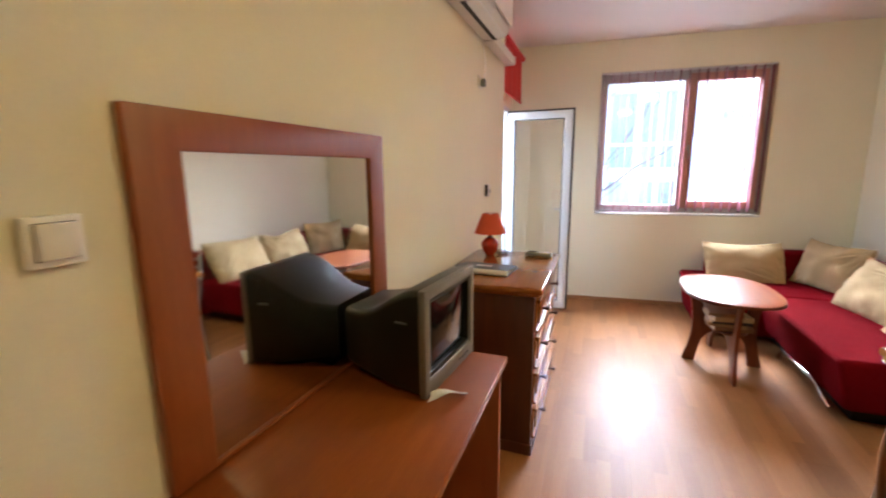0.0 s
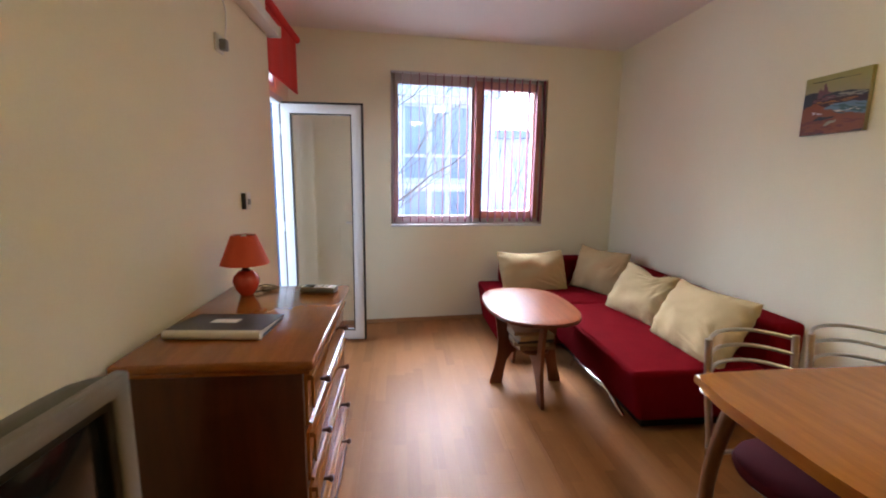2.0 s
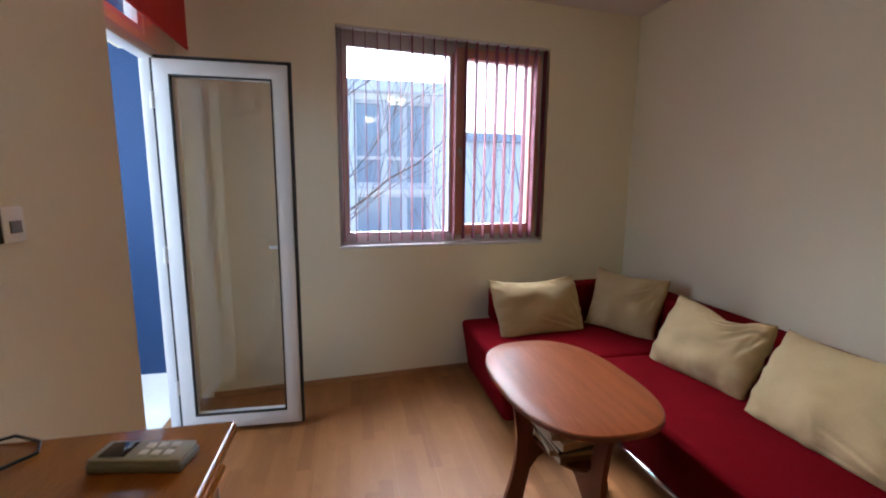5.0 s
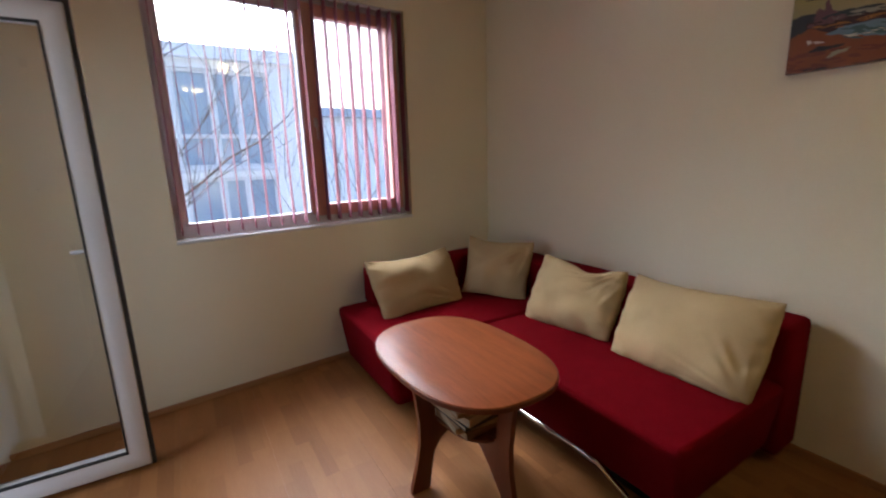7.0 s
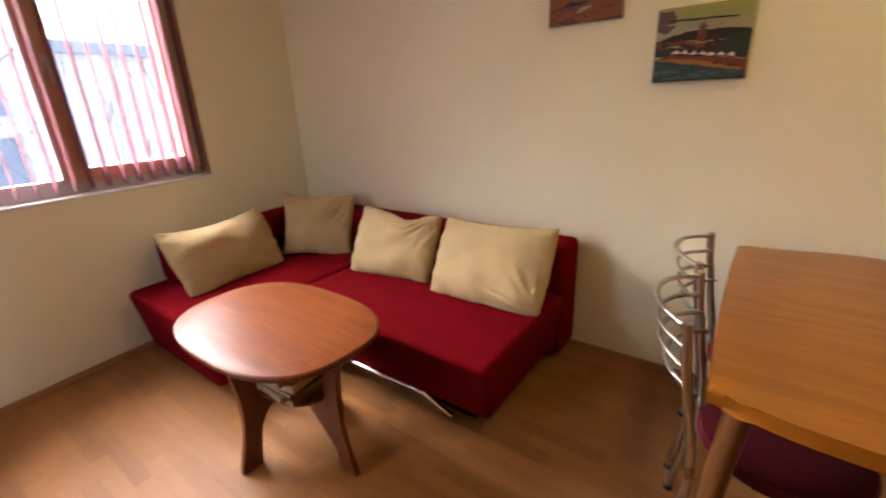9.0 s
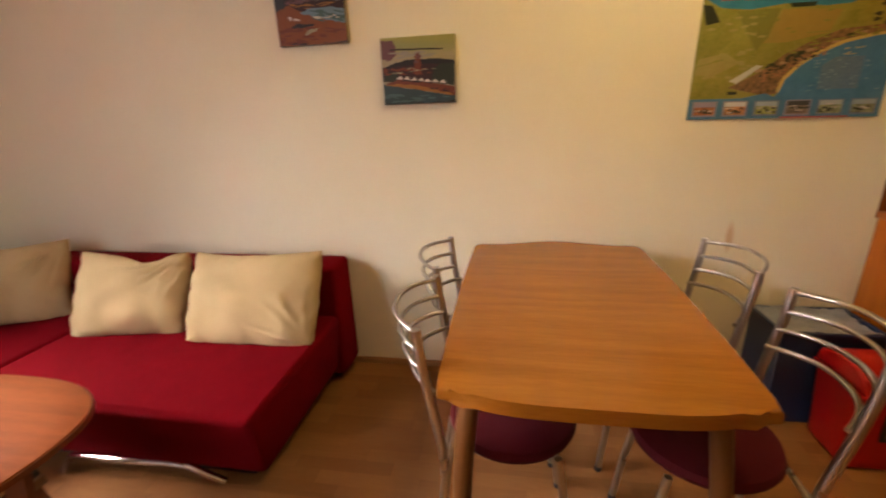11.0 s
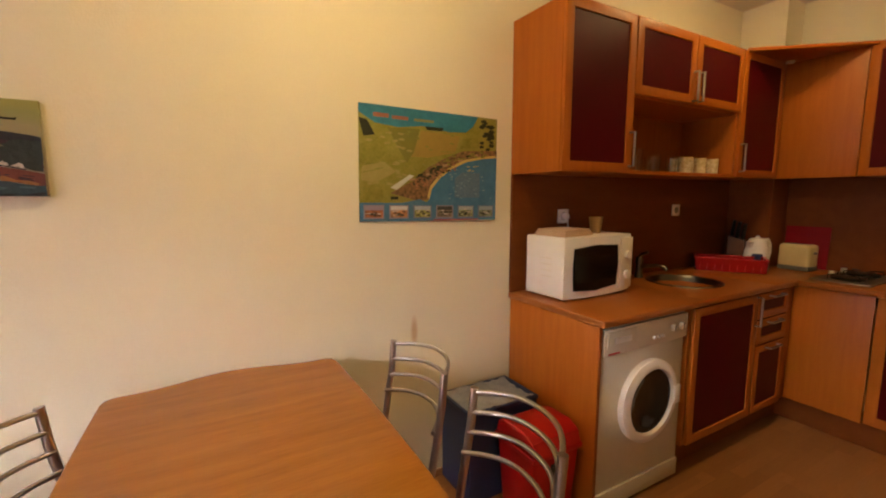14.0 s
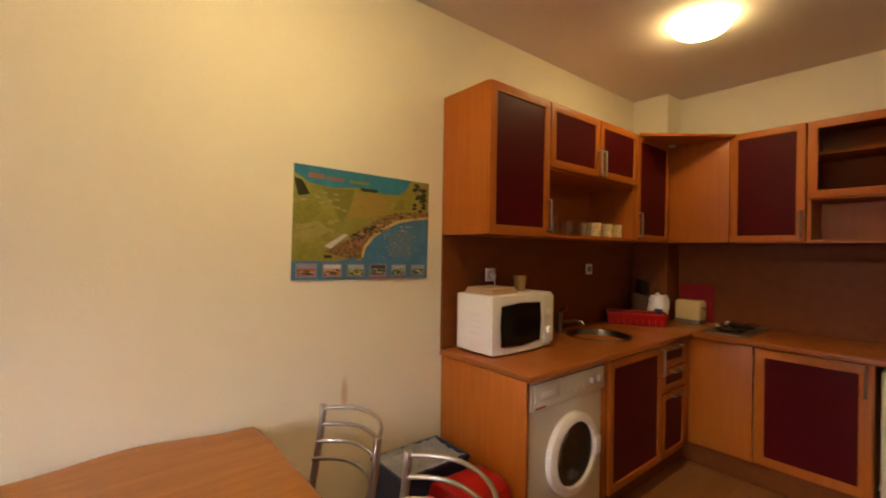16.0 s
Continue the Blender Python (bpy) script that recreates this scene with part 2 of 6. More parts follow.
M_CHROME = mat("chrome", (0.72, 0.72, 0.74), (0.78, 0.78, 0.80), rough=0.14, metal=1.0, bump=0.0)
M_STEEL = mat("satin_steel", (0.46, 0.44, 0.41), (0.54, 0.52, 0.49), rough=0.28, metal=1.0, bump=0.0)
M_HANDLE = mat("dull_steel", (0.33, 0.305, 0.27), (0.40, 0.37, 0.33), rough=0.38, metal=1.0, bump=0.0)
M_PVC = mat("white_pvc", (0.68, 0.68, 0.70), (0.72, 0.72, 0.74), rough=0.35, scale=3, bump=0.0)
M_SASH = mat("rose_brown_foil", (0.72, 0.40, 0.35), (0.77, 0.44, 0.39), rough=0.4, scale=5, fine=60, stretch=(8, 8, 0.8), bump=0.02)
M_BOARDRED = mat("dark_red_plastic", (0.26, 0.005, 0.010), (0.31, 0.007, 0.013), rough=0.55, bump=0.0, spec=0.2)
M_CHINA = mat("patterned_china", (0.50, 0.38, 0.16), (0.78, 0.68, 0.42), rough=0.25, scale=45, fine=120, bump=0.0)
M_SINK = mat("dull_dark_steel", (0.17, 0.155, 0.13), (0.22, 0.20, 0.17), rough=0.3, metal=1.0, bump=0.0)
M_PAGES = mat("browned_pages", (0.36, 0.27, 0.17), (0.46, 0.36, 0.24), rough=0.9, scale=3, fine=200, stretch=(1, 1, 14), bump=0.15)
M_PUTTY = mat("putty_plastic", (0.34, 0.32, 0.26), (0.39, 0.37, 0.30), rough=0.45, bump=0.0)
M_GASKET = mat("black_gasket", (0.02, 0.02, 0.02), rough=0.7)
M_GLASS = glass("clear_glass")
M_MIRROR = mat("mirror_silver", (0.76, 0.77, 0.76), (0.77, 0.78, 0.77), rough=0.03, metal=1.0, bump=0.0)
M_BLACK = mat("black_plastic", (0.007, 0.0080, 0.004), (0.010, 0.0115, 0.006), rough=0.34, fine=200, bump=0.03, spec=0.42)
M_SILVER = mat("silver_plastic", (0.18, 0.16, 0.14), (0.21, 0.19, 0.165), rough=0.42, fine=200, bump=0.02)
M_CRT = mat("crt_glass", (0.010, 0.011, 0.012), (0.013, 0.014, 0.015), rough=0.10, bump=0.0, coat=0.2)
M_DARKGLASS = mat("dark_oven_glass", (0.004, 0.004, 0.004), (0.006, 0.006, 0.006), rough=0.12, bump=0.0, spec=0.25)
M_WHITE = mat("white_plastic", (0.82, 0.80, 0.76), (0.85, 0.83, 0.79), rough=0.35, bump=0.0)
M_ENAMEL = mat("white_enamel", (0.66, 0.60, 0.46), (0.71, 0.65, 0.51), rough=0.25, scale=3, bump=0.0)
M_AC = mat("ac_plastic", (0.74, 0.70, 0.62), (0.78, 0.74, 0.66), rough=0.3, bump=0.0)
M_CREAM = mat("cream_plastic", (0.70, 0.58, 0.27), (0.75, 0.63, 0.31), rough=0.35, bump=0.0)
M_LAMPRED = mat("red_glaze", (0.48, 0.035, 0.015), (0.58, 0.05, 0.02), rough=0.18, fine=60, bump=0.06, coat=0.5)
M_SHADE = mat("orange_shade_cloth", (0.62, 0.085, 0.03), (0.70, 0.11, 0.04), rough=0.8, fine=300, bump=0.12)
M_BLINDRED = mat("red_blind_cloth", (0.55, 0.02, 0.018), (0.62, 0.028, 0.022), rough=0.75, fine=300, bump=0.10)
M_REDPL = mat("red_plastic", (0.46, 0.005, 0.007), (0.52, 0.008, 0.010), rough=0.34, bump=0.0)
M_REDCLEAR = glass("clear_red_plastic", (0.75, 0.03, 0.03), 0.25, 0.6)
M_AMBER = mat("amber_plastic", (0.40, 0.25, 0.07), (0.45, 0.29, 0.09), rough=0.3, bump=0.0)
M_BLUEPL = mat("navy_plastic", (0.015, 0.03, 0.10), (0.02, 0.04, 0.13), rough=0.4, bump=0.0)
M_BAG = mat("bin_bag", (0.27, 0.30, 0.38), (0.36, 0.39, 0.48), rough=0.5, scale=18, fine=60, bump=0.4)
M_BLUEWALL = mat("blue_paint", (0.003, 0.030, 0.110), (0.004, 0.037, 0.132), rough=0.6, scale=2, bump=0.05)
M_PAPER = mat("paper", (0.74, 0.72, 0.68), (0.80, 0.78, 0.74), rough=0.8, bump=0.02)
M_DARKBOOK = mat("black_cover", (0.02, 0.022, 0.022), (0.035, 0.037, 0.036), rough=0.4, bump=0.03)
M_GREYPL = mat("grey_plastic", (0.16, 0.165, 0.16), (0.20, 0.205, 0.20), rough=0.45, bump=0.0)
M_CLOTH_P = mat("folded_towel", (0.52, 0.34, 0.22), (0.64, 0.45, 0.31), rough=0.9, fine=260, bump=0.3)
M_BLIND = slat_cloth()
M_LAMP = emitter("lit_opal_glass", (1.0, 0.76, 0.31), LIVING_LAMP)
M_LAMP_K = emitter("dim_opal_glass", (1.0, 0.74, 0.29), KITCHEN_LAMP)
M_FROST = glass("smoked_glass", (0.60, 0.50, 0.40), 0.06, 1.0, 1.03)
M_FACADE = mat("white_render", (0.86, 0.86, 0.87), (0.90, 0.90, 0.91), rough=0.8, scale=1.0, fine=30, bump=0.05)
M_FGLASS = mat("window_glass_far", (0.30, 0.37, 0.46), (0.42, 0.48, 0.56), rough=0.12, scale=0.8, bump=0.0)
M_ROOF = mat("slate_roof", (0.42, 0.45, 0.52), (0.48, 0.51, 0.57), rough=0.7, scale=3, fine=30, bump=0.2)
M_BARK = mat("bark", (0.10, 0.075, 0.06), (0.16, 0.12, 0.10), rough=0.9, fine=40, bump=0.3)
M_GROUND = mat("courtyard_ground", (0.36, 0.35, 0.33), (0.44, 0.43, 0.41), rough=0.9, scale=0.7, fine=15, bump=0.3)

# ---- mesh helpers ----


def box(bm, x0, y0, z0, x1, y1, z1, bev=0.0, seg=2, inset=0.0):
    """A block; inset draws the bottom in, bev rounds all its edges."""
    i = inset
    v = [bm.verts.new(p) for p in ((x0 + i, y0 + i, z0), (x1 - i, y0 + i, z0), (x1 - i, y1 - i, z0), (x0 + i, y1 - i, z0),
                                   (x0, y0, z1), (x1, y0, z1), (x1, y1, z1), (x0, y1, z1))]
    fs = [bm.faces.new([v[k] for k in q]) for q in ((3, 2, 1, 0), (4, 5, 6, 7), (0, 1, 5, 4), (1, 2, 6, 5), (2, 3, 7, 6), (3, 0, 4, 7))]
    if bev:
        es = list({e for f in fs for e in f.edges})
        bmesh.ops.bevel(bm, geom=es, offset=bev, segments=seg, affect="EDGES", profile=0.5)
    return bm


def tube(bm, pts, r, seg=10, closed=False, wide=1.0):
    """A round bar along points; wide stretches its section sideways."""
    P = [Vector(p) for p in pts]
    n = len(P)
    rings, side = [], None
    for k in range(n):
        a, c = (P[k - 1], P[(k + 1) % n]) if closed else (P[max(k - 1, 0)], P[min(k + 1, n - 1)])
        d = (c - a).normalized()
        if side is None:
            side = d.cross(Vector((0, 0, 1)))
            if side.length < 0.05:
                side = d.cross(Vector((0, 1, 0)))
        side = (side - d * side.dot(d)).normalized()
        up = d.cross(side)
        rr = r[k] if isinstance(r, (list, tuple)) else r
        rings.append([bm.verts.new(P[k] + rr * (wide * math.cos(2 * math.pi * j / seg) * side + math.sin(2 * math.pi * j / seg) * up)) for j in range(seg)])
    for k in range(n if closed else n - 1):
        A, C = rings[k], rings[(k + 1) % n]
        for j in range(seg):
            bm.faces.new((A[j], A[(j + 1) % seg], C[(j + 1) % seg], C[j]))
    if not closed:
        bm.faces.new(rings[0][::-1])
        bm.faces.new(rings[-1])
    return bm


def lathe(bm, prof, seg=32, c=(0, 0, 0), sx=1.0, sy=1.0):
    """Turns a profile of (radius, height) about the upright axis; radius 0 closes it."""
    rings = []
    for r, z in prof:
        if r < 1e-6:
            rings.append([bm.verts.new((c[0], c[1], c[2] + z))])
        else:
            rings.append([bm.verts.new((c[0] + sx * r * math.cos(2 * math.pi * j / seg), c[1] + sy * r * math.sin(2 * math.pi * j / seg), c[2] + z)) for j in range(seg)])
    for A, C in zip(rings, rings[1:]):
        for j in range(seg):
            k = (j + 1) % seg
            if len(A) == 1 and len(C) == 1:
                continue
            if len(A) == 1:
                bm.faces.new((A[0], C[k], C[j]))
            elif len(C) == 1:
                bm.faces.new((A[j], A[k], C[0]))
            else:
                bm.faces.new((A[j], A[k], C[k], C[j]))
    return bm


def prism(bm, pts, axis, a, b, bev=0.0, seg=2):
    """A flat outline pulled from a to b along x, y or z."""
    def at(u, v, w):
        return {"x": (w, u, v), "y": (u, w, v), "z": (u, v, w)}[axis]
    A = [bm.verts.new(at(u, v, a)) for u, v in pts]
    C = [bm.verts.new(at(u, v, b)) for u, v in pts]
    n = len(pts)
    caps = [bm.faces.new(A[::-1]), bm.faces.new(C)]
    for j in range(n):
        bm.faces.new((A[j], A[(j + 1) % n], C[(j + 1) % n], C[j]))
    if bev:
        es = list({e for f in caps for e in f.edges})
        bmesh.ops.bevel(bm, geom=es, offset=bev, segments=seg, affect="EDGES", profile=0.5)
    return bm


def ring(bm, u0, v0, u1, v1, w, axis, a, b, bev=0.0):
    """A rectangular frame of bars w wide (or four widths), in the plane across the axis, as one piece."""
    t = w if isinstance(w, (list, tuple)) else (w, w, w, w)
    def at(u, v, q):
        return {"x": (q, u, v), "y": (u, q, v), "z": (u, v, q)}[axis]
    outer = ((u0, v0), (u1, v0), (u1, v1), (u0, v1))
    inner = ((u0 + t[0], v0 + t[2]), (u1 - t[1], v0 + t[2]), (u1 - t[1], v1 - t[3]), (u0 + t[0], v1 - t[3]))
    V = {(k, j, q): bm.verts.new(at(*p, (a, b)[q])) for k, loop in enumerate((outer, inner)) for j, p in enumerate(loop) for q in (0, 1)}
    fs = []
    for j in range(4):
        i = (j + 1) % 4
        for q in (0, 1):
            fs.append(bm.faces.new((V[0, j, q], V[0, i, q], V[1, i, q], V[1, j, q])))
        for k in (0, 1):
            fs.append(bm.faces.new((V[k, j, 0], V[k, i, 0], V[k, i, 1], V[k, j, 1])))
    if bev:
        bm.normal_update()
        es = [e for e in {e for f in fs for e in f.edges} if len(e.link_faces) == 2 and abs(e.link_faces[0].normal.dot(e.link_faces[1].normal)) < 0.7]
        bmesh.ops.recalc_face_normals(bm, faces=bm.faces)
        bmesh.ops.bevel(bm, geom=es, offset=bev, segments=2, affect="EDGES", profile=0.5)
    return bm


def part(name, bm, material, parent=None, label="", smooth=True):
    """Links a bmesh as one mesh object, under a thing or a part."""
    bmesh.ops.recalc_face_normals(bm, faces=bm.faces)
    bm.faces.index_update()
    # broad flat faces between narrow rounded edges keep their own normal
    wide = {f.index for f in bm.faces if all(g.calc_area() < 0.3 * f.calc_area() for e in f.edges for g in e.link_faces if g is not f)} if smooth and len(bm.faces) < 3000 else ()
    me = bpy.data.meshes.new(name)
    bm.to_mesh(me)
    bm.free()
    if smooth:
        for p in me.polygons:
            p.use_smooth = p.index not in wide
        me.set_sharp_from_angle(angle=radians(38))
    me.materials.append(material)
    ob = new(name, me)
    if parent:
        ob.parent = parent
    if label:
        ob["label"] = label
    return ob


def thing(name, label, category, m=None, group=""):
    ob = new(name)
    ob.empty_display_size = 0.1
    ob.matrix_world = m or Matrix()
    return tagged(ob, label, category, group)


def structure(name, bm, material, label, category, smooth=False):
    return tagged(part(name, bm, material, smooth=smooth), label, category, kind="structure")


def B():
    return bmesh.new()


def bx(*a, **k):
    return box(B(), *a, **k)


# ---- the room ----
LX, RX, BY, CZ = -0.49, 2.578, -1.43, 2.69
SKEW = math.degrees(math.atan(0.086))
WALLF = pose(0, 5.30, 0, 0, 0, SKEW)      # window wall: x along it, y outwards

b = bx(LX - 0.25, BY - 0.2, -0.14, RX + 0.2, 5.9, -0.012)
floor = structure("floor", b, M_SUB, "light brown laminate floor in narrow strips", "floor")
b = bx(LX - 0.25, BY - 0.2, CZ, RX + 0.2, 5.95, CZ + 0.15)
structure("ceiling", b, M_CEIL, "plain pinkish white painted ceiling", "ceiling")
b = bx(LX - 0.25, BY - 0.2, 0, LX, 4.235, CZ)
structure("wall_west", b, M_WALL, "plain cream painted plaster wall", "wall")
b = bx(RX, BY - 0.2, 0, RX + 0.2, 5.75, CZ)
structure("wall_east", b, M_WALL_R, "cream painted wall with a small brown streak", "wall")
b = bx(LX, BY - 0.2, 0, RX, BY, CZ)
structure("wall_south", b, M_WALL, "cream painted wall behind the kitchen units", "wall")
b = bx(2.30, BY, 0.0, RX, -1.2, CZ)
structure("column", b, M_WALL, "boxed-in corner column painted cream", "column")

# window wall with its opening
U0, U1, V0, V1 = 0.275, 1.807, 0.966, 2.385
b = B()
for a in ((-0.655, 0, 0, U0, 0.24, CZ), (U1, 0, 0, 2.75, 0.24, CZ), (U0, 0, 0, U1, 0.24, V0), (U0, 0, V1, U1, 0.24, CZ)):
    box(b, *a)
ob = structure("wall_north", b, M_WALL, "cream painted wall round the window", "wall")
ob.matrix_world = WALLF

# set-back wall with the balcony doorway
DX = -0.62
b = B()
box(b, DX - 0.12, 4.235, 2.03, DX, 4.87, 2.10)
box(b, DX - 0.12, 4.235, 2.44, DX, 4.87, CZ)
box(b, DX - 0.035, 4.87, 0, DX, 5.245, CZ)
structure("wall_niche", b, M_WALL, "set-back cream wall round the balcony doorway", "wall")

# skirting
b = bx(LX, BY, 0, LX + 0.012, 4.235, 0.036, bev=0.003)
structure("baseboard_west", b, M_SKIRT, "thin brown wooden skirting", "skirting")
b = bx(RX - 0.012, 0.87, 0, RX, 5.5, 0.036, bev=0.003)
structure("baseboard_east", b, M_SKIRT, "thin brown wooden skirting", "skirting")
b = bx(-0.55, -0.012, 0, 2.58, 0, 0.036, bev=0.003)
structure("baseboard_north", b, M_SKIRT, "thin brown wooden skirting", "skirting").matrix_world = WALLF

# ---- window ----
w = thing("window_1", "white window with a fixed pane and a reddish sash", "window", WALLF)
w["kind"] = "structure"
fr = part("window_frame", ring(B(), U0, V0 + 0.006, U1, V1, (0.06, 0.055, 0.066, 0.085), "y", 0.075, 0.145, 0.004), M_PVC, w)
part("mullion", bx(1.075, 0.075, V0 + 0.073, 1.135, 0.145, V1 - 0.086, bev=0.004), M_SASH, w, "reddish brown mullion")
part("sash", ring(B(), 1.105, V0 + 0.06, U1 - 0.035, V1 - 0.04, 0.075, "y", 0.060, 0.125, 0.006), M_SASH, w, "reddish brown sash frame")
part("glazing_bead", ring(B(), U0 + 0.06, V0 + 0.073, 1.075, V1 - 0.086, 0.016, "y", 0.072, 0.110, 0.003), M_PVC, w)
for a, c in ((U0 + 0.05, 1.085), (1.175, U1 - 0.105)):
    p = part("pane", bx(a, 0.106, V0 + 0.08, c, 0.112, V1 - 0.08), M_GLASS, w, smooth=False)
    p.visible_shadow = False
b = bx(1.128, 0.048, 1.60, 1.152, 0.061, 1.66, bev=0.004)
tube(b, [(1.14, 0.052, 1.63), (1.14, 0.034, 1.63), (1.14, 0.032, 1.615), (1.14, 0.034, 1.52)], 0.008)
part("handle", b, M_PVC, w)
part("window_sill", bx(U0 - 0.004, -0.007, V0 - 0.014, U1 + 0.004, 0.10, V0 + 0.004, bev=0.003), M_PVC, w)

bl = thing("vertical_blind", "open vertical blind with narrow pinkish red cloth slats", "blind", WALLF)
part("head_rail", bx(U0 + 0.005, 0.006, V1 - 0.014, U1 - 0.005, 0.040, V1 - 0.002, bev=0.004), M_PVC, bl)
NS = 20
slat0 = None
for k in range(NS):
    x = U0 + 0.035 + k * (U1 - U0 - 0.06) / (NS - 1)
    turn = 84 + 3 * math.sin(k * 2.3)
    if slat0 is None:
        bb = B()
        n = 6
        pts = [(0.037 * (2 * i / n - 1), 0.003 * (1 - (2 * i / n - 1) ** 2)) for i in range(n + 1)]
        prism(bb, pts + [(u, v + 0.0012) for u, v in pts[::-1]], "z", V0 + 0.03, V1 - 0.016)
        slat0 = part("slat", bb, M_BLIND, bl)
        s = slat0
    else:
        s = new("slat", slat0.data)
        s.parent = bl
    s.matrix_basis = pose(x, 0.021, 0, 0, 0, turn)
    if k == 0:
        weight = part("slat_weight", bx(-0.037, -0.002, V0 + 0.035, 0.037, 0.005, V0 + 0.075, bev=0.002), M_BLIND, s)
    else:
        q = new("slat_weight", weight.data)
        q.parent = s
part("bead_chain", tube(B(), [(U0 + 0.02, 0.012, V1 - 0.03), (U0 + 0.018, 0.010, 1.3), (U0 + 0.02, 0.010, 1.22), (U0 + 0.026, 0.012, 1.3), (U0 + 0.026, 0.012, V1 - 0.03)], 0.002, 6), M_PVC, bl)

# ---- balcony door ----
d = thing("door_frame", "white plastic frame of the balcony doorway", "door frame")
d["kind"] = "structure"
part("frame", ring(B(), 4.20, 0.0, 4.87, 2.03, (0.05, 0.05, 0.035, 0.05), "x", DX - 0.02, DX + 0.05, 0.004), M_PVC, d)
part("transom_frame", ring(B(), 4.20, 2.10, 4.87, 2.44, 0.035, "x", DX - 0.07, DX - 0.01, 0.003), M_PVC, d)
part("transom_pane", bx(DX - 0.045, 4.235, 2.13, DX - 0.04, 4.84, 2.41), M_GLASS, d, smooth=False).visible_shadow = False
part("keeper", bx(DX + 0.05, 4.825, 0.98, DX + 0.058, 4.85, 1.08, bev=0.002), M_STEEL, d)

door = thing("door_1", "open white plastic balcony door with a full glass pane", "door", pose(-0.575, 4.835, 0.035, 0, 0, -1.8))
door["kind"] = "structure"
DW, DH = 0.625, 1.945
part("sash", ring(B(), 0, 0, DW, DH, (0.075, 0.082, 0.085, 0.078), "y", -0.035, 0.025, 0.006), M_PVC, door)
part("gasket", ring(B(), -0.011, -0.004, DW + 0.016, DH + 0.016, 0.018, "y", -0.028, -0.010), M_GASKET, door, "black rubber seal round the sash")
part("inner_gasket", ring(B(), 0.070, 0.080, DW - 0.077, DH - 0.072, 0.008, "y", -0.037, -0.02), M_GASKET, door)
part("pane", bx(0.072, -0.006, 0.082, DW - 0.079, 0.0, DH - 0.075), M_GLASS, door, smooth=False).visible_shadow = False
b = bx(DW - 0.055, 0.025, 0.93, DW - 0.027, 0.036, 1.06, bev=0.004)
tube(b, [(DW - 0.041, 0.03, 1.0), (DW - 0.041, 0.06, 1.0), (DW - 0.055, 0.066, 1.0), (DW - 0.15, 0.064, 1.0)], 0.009)
part("handle", b, M_PVC, door)
for z in (0.25, 0.98, 1.75):
    part("hinge", tube(B(), [(-0.012, -0.03, z - 0.04), (-0.012, -0.03, z + 0.04)], 0.010), M_PVC, door)

rb = thing("roller_blind", "short red cloth blind hanging over the balcony doorway", "blind")
bb = B()
n = 24
top = [(4.245 + 0.84 * i / n, LX - 0.012 + 0.003 * math.sin(i * 0.9)) for i in range(n + 1)]
prism(bb, [(v, u) for u, v in top] + [(v - 0.003, u) for u, v in top[::-1]], "z", 2.115, 2.52)
part("cloth", bb, M_BLINDRED, rb)
part("bottom_bar", bx(LX - 0.021, 4.245, 2.10, LX - 0.007, 5.085, 2.122, bev=0.003), M_BLINDRED, rb)
part("roll", tube(B(), [(LX - 0.005, 4.245, 2.535), (LX - 0.005, 5.10, 2.535)], 0.028, 16), M_BLINDRED, rb)
part("bracket", bx(LX - 0.05, 5.10, 2.50, LX + 0.02, 5.106, 2.58, bev=0.001), M_WHITE, rb)
part("bracket", bx(LX - 0.04, 4.237, 2.12, LX - 0.02, 4.243, 2.16, bev=0.001), M_WHITE, rb)

# ---- outside ----
ground = structure("ground", bx(-60, 5.75, -3.25, 60, 90, -3.2), M_GROUND, "grey courtyard ground below the window", "ground")
bal = structure("balcony_floor", bx(-1.7, 3.2, -0.15, LX - 0.25, 5.75, -0.02), M_FACADE, "concrete balcony floor", "balcony")
# unseen slab, added to keep some daylight off the blue wall
structure("balcony_roof", bx(-1.7, 3.2, 2.62, LX - 0.25, 5.75, 2.72), M_FACADE, "unseen slab added to shade the balcony", "balcony")
structure("balcony_parapet", bx(-1.78, 3.2, -0.15, -1.7, 5.85, 1.0), M_FACADE, "white balcony parapet", "balcony")
structure("balcony_wall", bx(-1.7, 5.75, -0.15, -0.60, 5.85, 2.6), M_BLUEWALL, "bright blue painted balcony wall", "wall")


